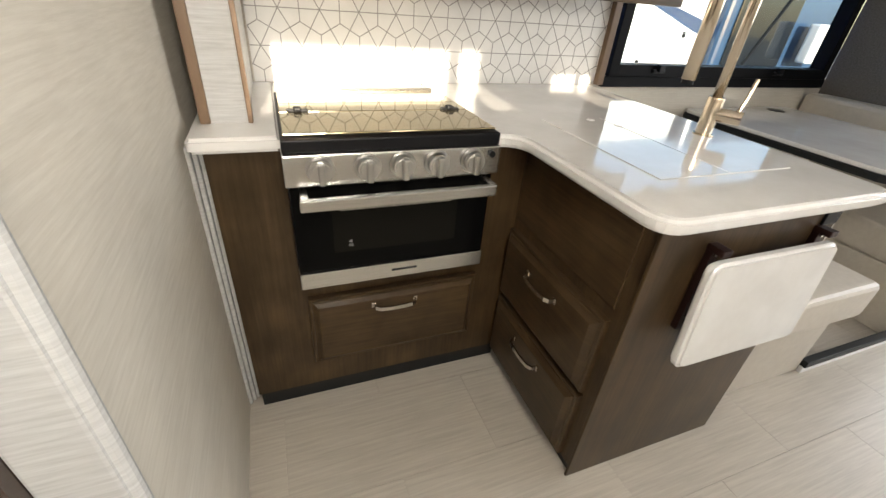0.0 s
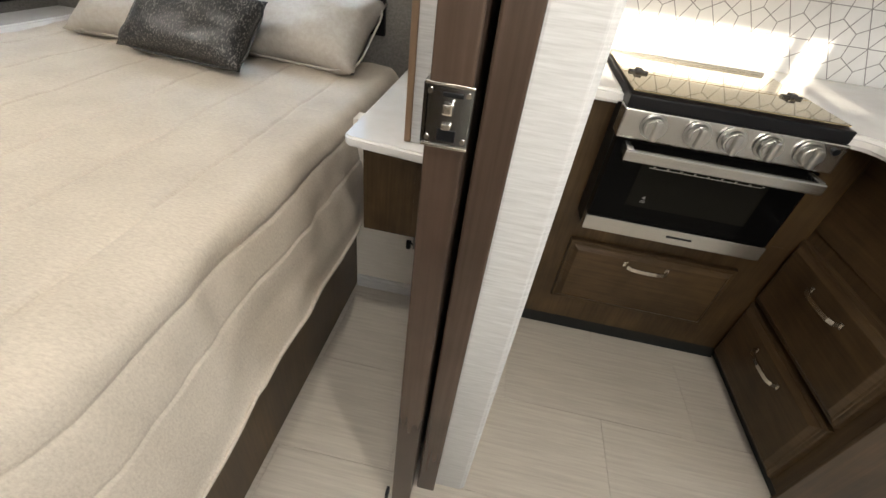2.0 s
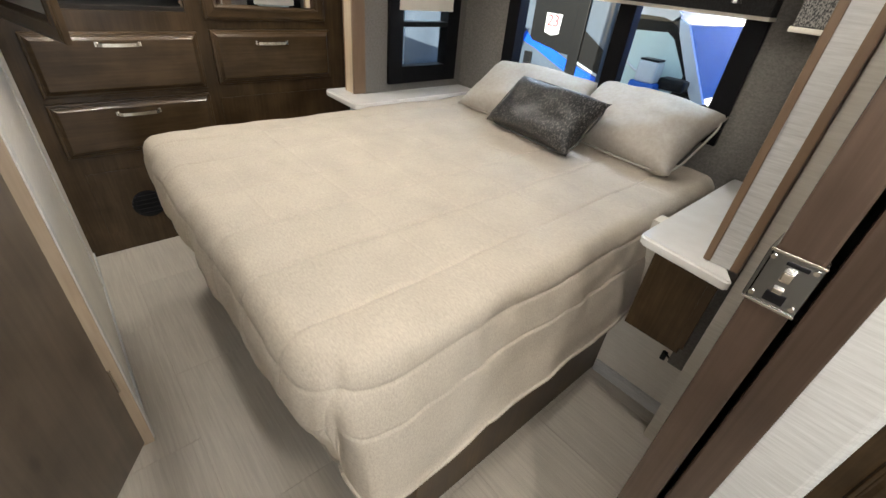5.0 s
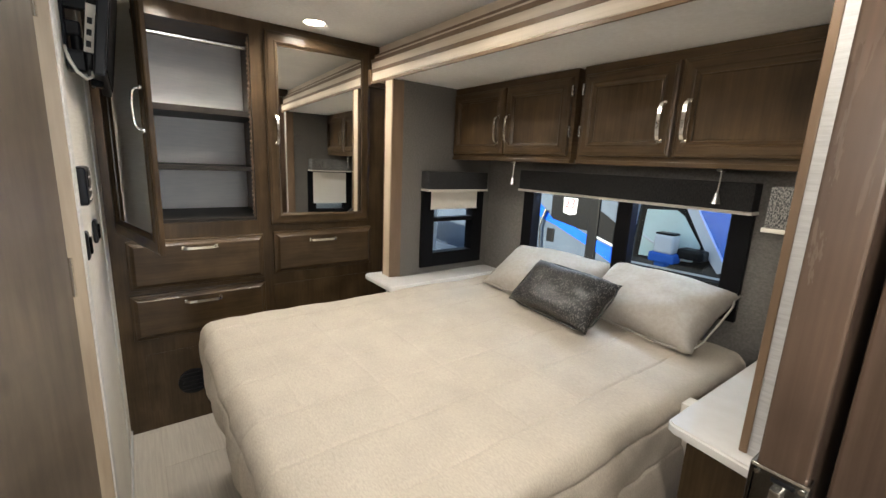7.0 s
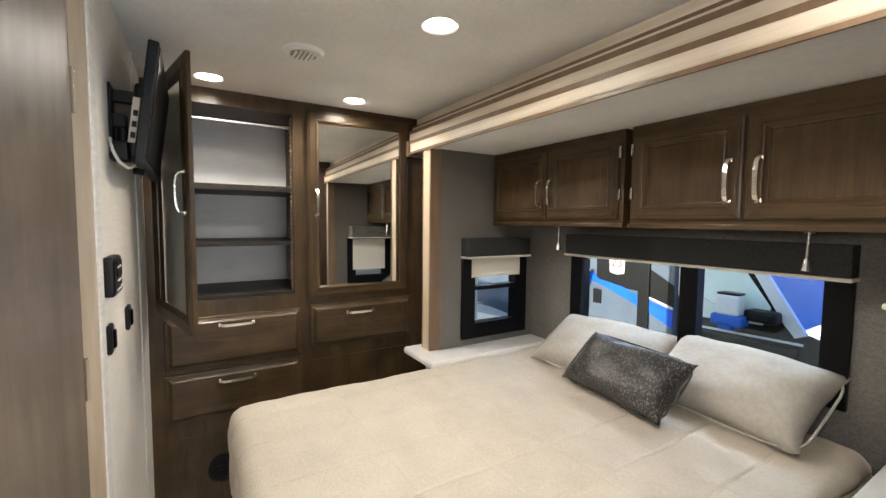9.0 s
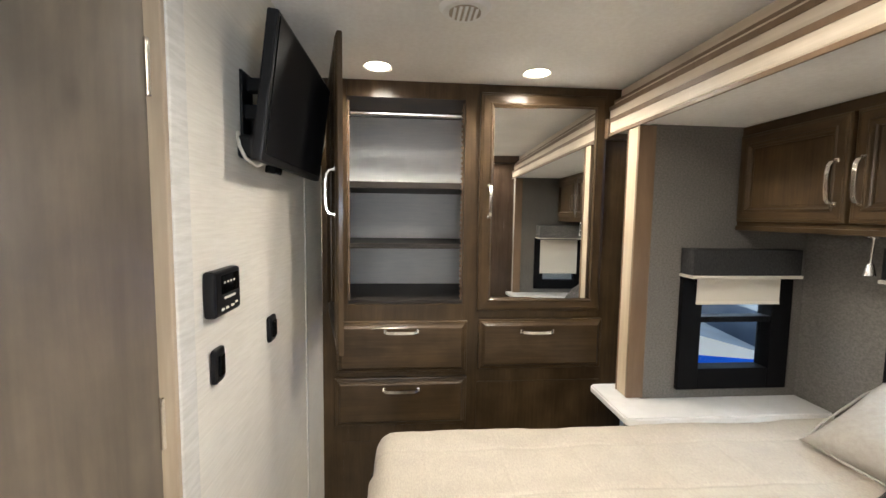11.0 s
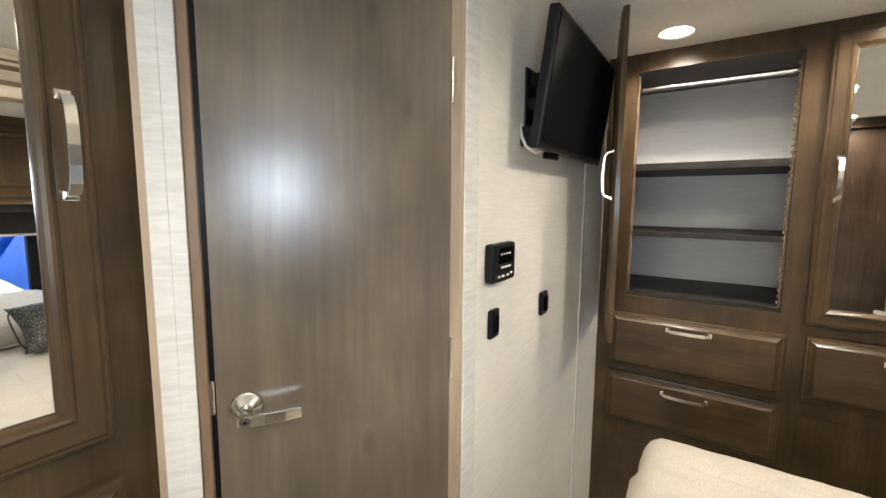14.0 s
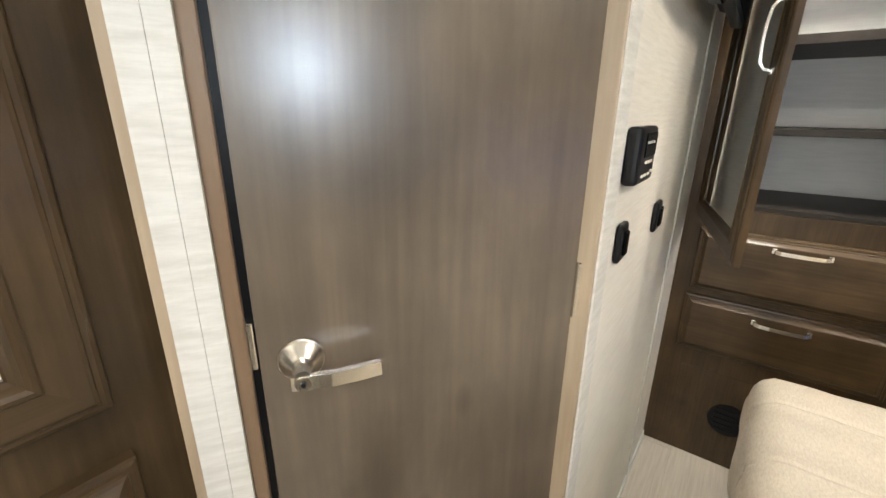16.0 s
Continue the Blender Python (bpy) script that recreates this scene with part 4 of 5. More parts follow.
part("latch_lip", box(0.157, 0.209, 0.8455, 0.8485, 1.0475, 1.051, 0.001), NICKEL, lt)
part("latch_hook", box(0.178, 0.189, 0.839, 0.849, 1.020, 1.032, 0.002), NICKEL, lt)
part("latch_bolt", box(0.178, 0.188, 0.843, 0.849, 1.003, 1.009, 0.001), NICKEL, lt)
part("latch_slot", box(0.174, 0.194, 0.8465, 0.849, 0.989, 1.002, 0.001), BLACK, lt)
part("latch_slot", box(0.176, 0.198, 0.8465, 0.849, 1.037, 1.042, 0.001), BLACK, lt)
for sx, sz in ((0.163, 0.991), (0.163, 1.041), (0.203, 0.991), (0.203, 1.041)):
    part("screw", moved(cyl(0.003, 0.0015, 10), facing((sx, 0.848, sz), -90)), NICKEL, lt)
dj = thing("sliding_door_jamb", (0.24, 0.9, 0), "brown jamb strip on the partition end", "trim")
part("strip", box(0.216, 0.262, 0.900, 0.939, 0, H, 0.004), SLIDEWOOD, dj)
part("track", box(0.12, 0.205, 0.0, 1.5, 1.935, H, 0.003), SLIDEWOOD, dj, "brown sliding door rail")
ec = thing("partition_end", (0.3, 0.92, 0), "cream linen wrapped end of the partition wall", "trim")
part("cap", box(0.262, 0.331, 0.920, 0.941, 0, H, 0.004), LINEN_V, ec)
part("bead", tube([(0.330, 0.935, 0), (0.330, 0.935, H)], 0.011, 12), LINEN_V, ec)
ob = thing("floor_stop", (0.17, 0.86, 0), "small black door guide on the floor", "door stop")
part("guide", box(0.142, 0.150, 0.855, 0.875, 0, 0.03, 0.002), BLACK, ob)

# ---- kitchen base cabinets ----
mk = facing((0, 1.60, 0), -90)
kb = thing("base_cabinet", (0.75, 1.8, 0), "brown wooden base cabinet around the oven", "cabinet", "kitchen cabinets")
for dims in ((0.365, 0.532, 1.60, 2.15, 0.055, 0.868), (0.532, 1.20, 1.601, 2.15, 0.055, 0.52), (1.03, 1.20, 1.602, 2.15, 0.52, 0.868)):
    part("panel", box(*dims), WOOD, kb)
part("kick", box(0.372, 1.20, 1.603, 1.7, 0, 0.055), RUBBER, kb, "black vinyl kick strip")
drawer_front(kb, mk, 0.545, 1.075, 0.165, 0.418, 0.797, 0.13, 0.375)
lb = thing("wall_trim", (0.345, 1.6, 0), "ribbed cream corner trim beside the cabinet", "trim")
for k in range(3):
    part("rib", box(0.331 + k * 0.011, 0.341 + k * 0.011, 1.60 + 0.012 * k, 1.70, 0.02, 0.868, 0.003), LINEN_V, lb)

pn = thing("peninsula_cabinet", (1.45, 1.4, 0), "brown wooden peninsula cabinet with drawers", "cabinet", "kitchen cabinets")
part("body", box(1.205, 1.76, 1.092, 2.15, 0.03, 0.868, 0.003), WOOD, pn)
part("end_panel", box(1.195, 1.765, 1.085, 1.094, 0.0, 0.868, 0.002), WOOD, pn)
part("kick", box(1.212, 1.75, 1.10, 1.62, 0, 0.03), RUBBER, pn)
mp = facing((1.205, 0, 0), 180)
drawer_front(pn, mp, -1.60, -1.135, 0.315, 0.565)
drawer_front(pn, mp, -1.60, -1.135, 0.045, 0.300)
part("top_panel", at(mp, -1.60, -1.135, 0.60, 0.84, 0, 0.005, bevel=0.002), WOOD_H, pn)
for hz in (0.505, 0.245):
    pull(pn, mp @ pose(-1.365, hz, 0.034), 0.135)

# ---- counter ----
ct = thing("countertop", (1.3, 1.6, 0.87), "white L-shaped solid surface countertop", "countertop")
part("slab", slab_outline([(0.345, 1.545, 0.012), (0.530, 1.545, 0), (0.530, 2.155, 0), (0.345, 2.155, 0)], 0.868, 0.902, 0.01, 0.008), SOLID, ct)
part("slab", slab_outline([(1.032, 1.50, 0), (1.10, 1.50, 0.06), (1.10, 1.01, 0.07), (1.76, 1.01, 0.05), (1.80, 2.155, 0), (1.032, 2.155, 0)], 0.868, 0.902, 0.02, 0.010), SOLID, ct)
part("slab", box(0.530, 1.032, 1.937, 2.15, 0.868, 0.9015), SOLID, ct)
sc = thing("sink_cover", (1.45, 1.4, 0.902), "white sink cover panels with two finger holes", "sink cover")
part("panel", box(1.24, 1.44, 1.17, 1.62, 0.902, 0.9045, 0.001), SOLID, sc)
part("panel", box(1.443, 1.64, 1.17, 1.62, 0.902, 0.9045, 0.001), SOLID, sc)
for hx, hy in ((1.395, 1.60), (1.44, 1.53)):
    part("finger_hole", moved(cyl(0.012, 0.0012, 20), pose(hx, hy, 0.9042)), CABWHITE, sc)
fa = thing("faucet", (1.60, 1.36, 0.902), "tall brushed nickel pull-down kitchen faucet", "faucet")
fx, fy = 1.655, 1.43
part("base", moved(cyl(0.028, 0.006, 28, bevel=0.001), pose(fx, fy, 0.902)), SUNLIT_NICKEL, fa, smooth=False)
part("body", moved(cyl(0.0215, 0.10, 28, bevel=0.002), pose(fx, fy, 0.906)), SUNLIT_NICKEL, fa, smooth=False)
neck = [(fx, fy, 0.99), (fx, fy, 1.28)] + [(fx - 0.07 * (1 - math.cos(a)), fy - 0.006 * (1 - math.cos(a)), 1.28 + 0.07 * math.sin(a)) for a in np.linspace(0.15, math.pi * 0.97, 14)]
part("neck", tube(neck, 0.0125, 18), SUNLIT_NICKEL, fa, smooth=True)
ex, ey, ez = neck[-1]
part("spray_head", tube([(ex, ey, ez), (ex, ey, ez - 0.02), (ex - 0.005, ey, ez - 0.235)], 0.0165, 18), SUNLIT_NICKEL, fa, smooth=True)
part("spray_tip", tube([(ex - 0.005, ey, ez - 0.235), (ex - 0.0052, ey, ez - 0.244)], 0.0145, 18), BLACK, fa)
hdir = Vector((0.50, -0.86, 0)).normalized()
hb = part("handle_barrel", tube([Vector((fx, fy, 0.962)) + hdir * k for k in (0.0, 0.03, 0.075)], 0.018, 20), SUNLIT_NICKEL, fa)
lo = Vector((fx, fy, 0.975)) + hdir * 0.06
part("lever", tube([lo, lo + Vector((0.012, 0.0, 0.03)), lo + Vector((0.03, 0.004, 0.085))], 0.0055, 10), SUNLIT_NICKEL, hb)

# ---- range ----
rg = thing("range_oven", (0.78, 1.8, 0.52), "stainless gas range with glass lid and black oven door", "oven")
part("body", box(0.533, 1.030, 1.52, 1.935, 0.525, 0.890), BLACK, rg)
part("oven_door", box(0.535, 1.028, 1.488, 1.522, 0.575, 0.805, 0.004), GLASSBLK, rg, "black glass oven door")
part("lower_rail", box(0.533, 1.030, 1.484, 1.522, 0.528, 0.574, 0.003), STEEL, rg, "stainless lower strip")
part("control_panel", box(0.526, 1.036, 1.472, 1.53, 0.812, 0.884, 0.004), STEEL, rg, "stainless control panel")
hbar = part("oven_handle", box(0.550, 1.016, 1.425, 1.443, 0.772, 0.800, 0.005, 3), STEEL, rg, "brushed steel bar handle")
for hx in (0.552, 0.996):
    part("handle_end", box(hx, hx + 0.018, 1.432, 1.492, 0.775, 0.803, 0.003), STEEL, hbar)
KN = [0.602, 0.704, 0.785, 0.868, 0.960]
for kx in KN:
    km = facing((kx, 1.472, 0.852), -90)
    kn = part("knob", moved(joined(cyl(0.031, 0.008, 32, bevel=0.003), moved(cyl(0.0265, 0.018, 32, r2=0.0235, bevel=0.004), pose(0, 0, 0.008))), km), KNOBMETAL, rg, "brushed metal knob", smooth=False)
    part("grip", at(km, -0.0075, 0.0075, -0.026, 0.022, 0.018, 0.038, bevel=0.005, seg=3), KNOBMETAL, kn)
part("igniter", moved(cyl(0.008, 0.008, 16), facing((1.010, 1.472, 0.866), -90)), BLACK, rg)
part("cooktop", box(0.528, 1.034, 1.480, 1.935, 0.884, 0.914, 0.004), BLACK, rg)
part("window_inset", box(0.62, 0.94, 1.4868, 1.489, 0.625, 0.765, 0.001), mat("smoked oven window", (0.008, 0.0075, 0.006), 0.06, spec=0.07), rg)
part("logo_bar", box(0.765, 0.835, 1.4832, 1.485, 0.549, 0.555), BLACK, rg)
part("warning_mark", joined(box(0.655, 0.669, 1.4862, 1.4875, 0.641, 0.6425), box(0.657, 0.667, 1.4862, 1.4875, 0.645, 0.647), moved(cyl(0.006, 0.0012, 3), facing((0.662, 1.4878, 0.655), -90) @ pose(0, 0, 0, 0, 0, 90))), GROUT, rg, "grey printed warning mark")
# Steel flecks and bar on the glass front draw the inner rack's glints.
for nx in range(9):
    part("rack_glint", box(0.650 + nx * 0.034, 0.656 + nx * 0.034, 1.4858, 1.4868, 0.744, 0.747), STEEL, rg)
part("rack_glint_bar", tube([(0.64, 1.4860, 0.742), (0.92, 1.4860, 0.742)], 0.0015, 6), STEEL, rg)
lid = part("glass_lid", box(0.534, 1.028, 1.500, 1.676, 0.916, 0.921, 0.002), LIDGLASS, rg, "dark glass lid lying closed")
part("rear_glass", box(0.534, 1.028, 1.681, 1.915, 0.916, 0.921, 0.002), LIDGLASS, lid)
part("rail", box(0.540, 1.005, 1.918, 1.930, 0.918, 0.930, 0.002), STEEL, lid)
for hx in (0.552, 0.950):
    part("hinge", joined(box(hx, hx + 0.05, 1.672, 1.688, 0.920, 0.927, 0.002), box(hx + 0.016, hx + 0.034, 1.668, 1.692, 0.922, 0.932, 0.003)), BLACK, lid, "black lid hinge")
# ---- folding table on the peninsula ----
fm = pose(1.52, 1.062, 0.745, -6, 0, 0)
ft = thing("folding_table", (1.52, 1.06, 0.5), "white drop-leaf shelf folded down on the peninsula", "folding table")
leaf = slab_outline([(-0.205, -0.27, 0.03), (0.205, -0.27, 0.03), (0.205, 0.01, 0.03), (-0.205, 0.01, 0.03)], 0, 0.028, 0.03, 0.008)
part("leaf", moved(leaf, pose(1.52, 1.060, 0.755, 86, 0, 0) @ pose(0, 0, 0)), SOLID, ft)
IRON = mat("dark oxide bracket", (0.035, 0.014, 0.012), 0.4, 0.6, bump=0.05)
for bx in (1.34, 1.69):
    br = part("bracket", joined(box(bx, bx + 0.022, 1.070, 1.086, 0.56, 0.785, 0.002), box(bx - 0.003, bx + 0.025, 1.046, 1.086, 0.775, 0.790, 0.003)), IRON, ft, "dark oxide folding bracket")
    for bz in (0.60, 0.69, 0.77):
        part("bolt", moved(cyl(0.005, 0.004, 10), facing((bx + 0.011, 1.070, bz), -90)), STEEL, br)
so = thing("outlet", (1.72, 1.085, 0.83), "black power outlet under the counter edge", "outlet")
part("plate", box(1.70, 1.755, 1.078, 1.085, 0.79, 0.85, 0.003), BLACK, so)

# ---- dinette ----
for nm, x0, x1, bx0, bx1 in (("near", 1.86, 2.42, 1.80, 1.93), ("far", 3.0, 3.48, 3.34, 3.49)):
    bn = thing("dinette_bench", ((x0 + x1) / 2, 1.6, 0), "beige leatherette dinette bench with cushions", "bench", "dinette benches")
    part("base", box(x0, x1 - 0.06, 1.16, 2.18, 0.0, 0.30, 0.01), LEATHER, bn)
    part("seat_cushion", box(x0, x1, 1.12, 2.18, 0.30, 0.45, 0.03, 4), LEATHER, bn)
    part("back_cushion", box(bx0, bx1, 1.14, 2.18, 0.45, 0.86, 0.035, 4), LEATHER, bn)
tb = thing("dinette_table", (2.7, 1.7, 0.75), "pale dinette table with cup holders", "table")
part("tabletop", slab_outline([(2.44, 1.28, 0.06), (3.20, 1.28, 0.06), (3.20, 2.17, 0.05), (2.44, 2.17, 0.05)], 0.772, 0.788, 0.03, 0.003), SOLID, tb)
part("edge_band", slab_outline([(2.434, 1.274, 0.06), (3.206, 1.274, 0.06), (3.206, 2.176, 0.05), (2.434, 2.176, 0.05)], 0.745, 0.7715, 0.03, 0.003), RUBBER, tb, "black rounded edge")
part("pedestal", moved(cyl(0.04, 0.745, 20), pose(2.8, 1.75, 0)), STEEL, tb)
for hx in (2.56, 3.02):
    part("cup_holder", moved(cyl(0.04, 0.003, 24), pose(hx, 2.09, 0.787)), BLACK, tb)
sl = thing("slide_sill", (2.7, 1.14, 0), "black and white slide-out floor edge", "trim")
part("edge", box(2.36, 3.0, 1.14, 1.17, 0.03, 0.06, 0.003), RUBBER, sl)
part("lip", box(2.36, 3.5, 1.145, 1.16, 0.0, 0.03), CABWHITE, sl)
w3 = tagged(new("window_3"), "black framed dinette window", "window", kind="structure")
w3.location = (2.7, 2.2, 0.93)
window_frame(w3, facing((0, 2.2, 0), -90), 1.92, 3.44, 0.93, 1.55, 0.05, 0.03)

part("sill_band", box(1.90, 3.46, 2.176, 2.199, 0.885, 0.929, 0.003), WINFRAME, w3, "dark band under the window frame")
for lx in (2.16, 2.98):
    part("latch", joined(box(lx, lx + 0.07, 2.158, 2.172, 0.948, 0.964, 0.003), box(lx + 0.02, lx + 0.05, 2.145, 2.170, 0.955, 0.985, 0.004)), BLACK, w3, "black window latch")

# ---- backsplash ----
bs = structure("backsplash", box(0.477, 1.83, 2.150, 2.160, 0.902, 1.5), TILE, "white backsplash with geometric line tiles", "backsplash")
kp = thing("slide_post", (0.43, 1.9, 0.9), "linen faced post with brown edges by the cooktop", "trim", "slide-out posts")
part("face", box(0.385, 0.470, 1.665, 2.15, 0.902, 1.9), LINEN_V, kp)
part("edge_strip", box(0.366, 0.388, 1.655, 1.69, 0.902, 1.9, 0.003), BRONZE, kp)
part("edge_strip", box(0.466, 0.4765, 1.655, 1.69, 0.902, 1.9, 0.003), BRONZE, kp)
kt = thing("backsplash_trim", (1.845, 2.15, 0.9), "brown trim strip between the backsplash and window", "trim")
part("strip", box(1.83, 1.862, 2.125, 2.162, 0.902, 1.4, 0.003), BRONZE, kt)
ko = thing("overhead_cabinet", (1.2, 2.0, 1.3), "dark brown wooden overhead cabinet over the counter", "cabinet", "overhead cabinets")
part("body", box(0.48, 1.870, 1.86, 2.148, 1.235, 1.89), WOOD_H, ko)
part("valance_rail", box(0.48, 1.874, 1.852, 1.88, 1.208, 1.235, 0.002), WOOD_H, ko)
for ku in (0.5, 0.955, 1.41):
    framed_door(ko, facing((0, 1.86, 0), -90), ku, ku + 0.44, 1.25, 1.86, 0.052)

# ---- outside ----
structure("ground", box(-60, 60, -60, 60, -1.0, -0.95), mat("asphalt", (0.05, 0.05, 0.052), 0.9, second=(0.08, 0.08, 0.08), scale=(3, 3, 3)), "grey asphalt lot", "ground")
PAINT = mat("white vehicle paint", (0.66, 0.69, 0.72), 0.2, second=(0.74, 0.76, 0.78), scale=(2, 2, 2), coat=0.6)
BLUE = mat("blue graphic film", (0.008, 0.09, 0.62), 0.25, second=(0.012, 0.12, 0.70), scale=(2, 2, 2), coat=0.5)
DARKGLASS = mat("dark vehicle glass", (0.01, 0.012, 0.015), 0.05, coat=0.6)
RED = mat("red decal", (0.42, 0.06, 0.08), 0.4)
TAPE = mat("blue masking tape", (0.02, 0.13, 0.55), 0.6)
TYRE = mat("black tyre", (0.012, 0.012, 0.012), 0.8, bump=0.2)


def prism(pts, y0, y1):
    """An outline in x and z, extruded along y."""
    bm = bmesh.new()
    f = bm.faces.new([bm.verts.new((x, y0, z)) for x, z in pts])
    ex = bmesh.ops.extrude_face_region(bm, geom=[f])
    bmesh.ops.translate(bm, vec=(0, y1 - y0, 0), verts=[v for v in ex["geom"] if isinstance(v, bmesh.types.BMVert)])
    bmesh.ops.recalc_face_normals(bm, faces=bm.faces)
    return bm


def wheel(parent, x, y, z, r):
    w = part("wheel", moved(cyl(r, 0.24, 36, bevel=0.03), facing((x, y, z), -90)), TYRE, parent)
    part("rim", moved(cyl(r * 0.62, 0.02, 28), facing((x, y - 0.24, z), -90)), STEEL, w, "steel rim")


def number_text(parent, body, m, size, material):
    cu = bpy.data.curves.new("digits", 'FONT')
    cu.body, cu.size, cu.extrude, cu.align_x = body, size, 0.002, 'CENTER'
    tmp = bpy.data.objects.new("tmp", cu)
    me = bpy.data.meshes.new_from_object(tmp)
    bpy.data.objects.remove(tmp)
    me.materials.append(material)
    o = new("digits", me)
    o.matrix_world = m
    o.parent = parent
    bpy.context.view_layer.update()
    o.matrix_parent_inverse = parent.matrix_world.inverted()


Y = 4.9
rv = thing("motorhome", (-4.2, Y + 1, -0.95), "white motorhome darkened to look shaded, with blue and black side graphics", "motorhome")
# White body gets a dark bluish base: shade painted in, as the sun reaches it.
part("body", box(-8.5, -2.36, Y, Y + 2.3, -0.45, 2.3, 0.06, 3), mat("white paint darkened as shade", (0.075, 0.098, 0.135), 0.3, second=(0.09, 0.115, 0.155), scale=(2, 2, 2), coat=0.3), rv)
part("black_panel", prism([(-3.40, 0.70), (-3.32, 0.62), (-2.80, 0.60), (-2.38, 0.48), (-2.38, 0.72), (-2.78, 0.94), (-2.78, 2.1), (-3.42, 2.1)], Y - 0.006, Y), BLACK, rv, "black gloss graphic")
part("blue_swoosh", prism([(-3.80, 1.00), (-3.53, 0.82), (-3.36, 0.68), (-3.00, 0.62), (-2.72, 0.52), (-2.38, 0.44), (-2.38, 0.24), (-2.75, 0.40), (-3.00, 0.49), (-3.30, 0.60), (-3.53, 0.66), (-3.80, 0.80)], Y - 0.012, Y - 0.006), BLUE, rv, "blue curved graphic")
part("white_edge", prism([(-2.72, 0.55), (-2.68, 0.56), (-2.38, 0.475), (-2.38, 0.45)], Y - 0.014, Y - 0.012), PAINT, rv)
part("door_post", box(-2.80, -2.66, Y - 0.03, Y, -0.2, 2.1, 0.01), BLACK, rv, "dark door post")
part("grab_rail", tube([(-3.52, Y - 0.05, 0.25), (-3.54, Y - 0.06, 0.55), (-3.46, Y - 0.05, 0.80)], 0.02, 8), STEEL, rv)
pl = part("decal", prism([(-3.20, 0.79), (-3.10, 0.765), (-3.00, 0.79), (-2.99, 0.99), (-3.21, 0.99)], Y - 0.012, Y - 0.006), PAINT, rv, "white number decal")
number_text(pl, "23", pose(-3.10, Y - 0.018, 0.86, 90, 0, 0), 0.17, RED)
lk = part("lock_plate", box(-3.44, -3.32, Y - 0.02, Y, 0.36, 0.55, 0.01), BLACK, rv)
wheel(rv, -6.4, Y + 0.1, -0.55, 0.4)

vn = thing("van_cab", (-1.6, Y + 1, -0.95), "dark van cab with white pillars and a taped mirror", "van")
part("body", prism([(-2.34, -0.5), (0.9, -0.5), (1.0, 0.05), (0.55, 0.30), (-1.15, 0.42), (-1.28, 0.46), (-1.64, 1.06), (-1.80, 1.17), (-2.34, 1.22)], Y + 0.05, Y + 2.0), mat("dark grey paint", (0.03, 0.035, 0.04), 0.25, second=(0.04, 0.045, 0.05), scale=(2, 2, 2), coat=0.5), vn)
part("roof", prism([(-2.34, 1.10), (-1.86, 1.10), (-1.76, 1.08), (-1.70, 1.14), (-1.84, 1.24), (-2.34, 1.28)], Y + 0.0, Y + 0.04), PAINT, vn, "white roof edge")
part("window_seal", prism([(-2.20, 0.40), (-1.46, 0.40), (-1.38, 0.48), (-1.70, 1.02), (-1.78, 1.07), (-2.16, 1.06)], Y + 0.036, Y + 0.05), BLACK, vn, "black window seal")
# Pale opaque base paints the bright sky reflection on the side glass.
part("side_window", prism([(-2.13, 0.43), (-1.56, 0.46), (-1.50, 0.52), (-1.50, 0.64), (-1.70, 0.93), (-1.78, 0.98), (-2.10, 0.96)], Y + 0.026, Y + 0.036), mat("glass with sky reflection in base", (0.60, 0.76, 0.70), 0.12, second=(0.72, 0.84, 0.79), scale=(2, 2, 2)), vn, "side glass with a pale reflection painted in")
part("trim_line", tube([(-2.10, Y + 0.022, 0.66), (-1.98, Y + 0.02, 0.60), (-1.80, Y + 0.02, 0.60)], 0.012, 8), PAINT, vn, "pale line behind the glass")
part("pillar", prism([(-1.70, 1.10), (-1.60, 1.06), (-1.22, 0.44), (-1.30, 0.40), (-1.38, 0.50), (-1.66, 0.98)], Y + 0.005, Y + 0.05), PAINT, vn, "white windscreen pillar")
part("rear_pillar", prism([(-2.34, 0.62), (-2.23, 0.62), (-2.18, 1.10), (-2.34, 1.10)], Y + 0.005, Y + 0.05), PAINT, vn, "white door pillar")
part("white_line", prism([(-2.30, 0.335), (-1.25, 0.355), (-1.25, 0.335), (-2.30, 0.315)], Y + 0.03, Y + 0.05), PAINT, vn)
part("door_panel", prism([(-2.22, -0.3), (-1.28, -0.3), (-1.28, 0.30), (-2.22, 0.28)], Y + 0.035, Y + 0.05), DARKGLASS, vn, "dark gloss door")
mi = part("side_mirror", box(-1.86, -1.66, Y - 0.22, Y - 0.06, 0.54, 0.735, 0.03, 3), PAINT, vn, "white side mirror")
part("tape", box(-1.90, -1.63, Y - 0.226, Y - 0.05, 0.44, 0.545, 0.025, 2), TAPE, mi, "blue masking tape wrap")
part("tape_flap", box(-1.84, -1.72, Y - 0.20, Y - 0.08, 0.395, 0.45, 0.02, 2), TAPE, mi, "blue masking tape wrap")
part("bracket", box(-1.66, -1.40, Y - 0.12, Y + 0.06, 0.50, 0.61, 0.03), BLACK, mi)
part("cap", box(-1.855, -1.665, Y - 0.21, Y - 0.07, 0.735, 0.755, 0.008), BLACK, mi)
bl = thing("motorhome", (-0.4, 8.5, -0.95), "bright blue motorhome parked behind the van", "motorhome")
part("body", box(-2.2, 4.0, 7.6, 9.6, -0.4, 2.4, 0.06, 3), BLUE, bl)
part("skirt", box(-2.1, 3.9, 7.58, 7.6, -0.4, 0.3, 0.005), DARKGLASS, bl)
wheel(bl, 0.0, 7.7, -0.55, 0.4)
wheel(vn, 0.1, Y + 0.1, -0.55, 0.4)

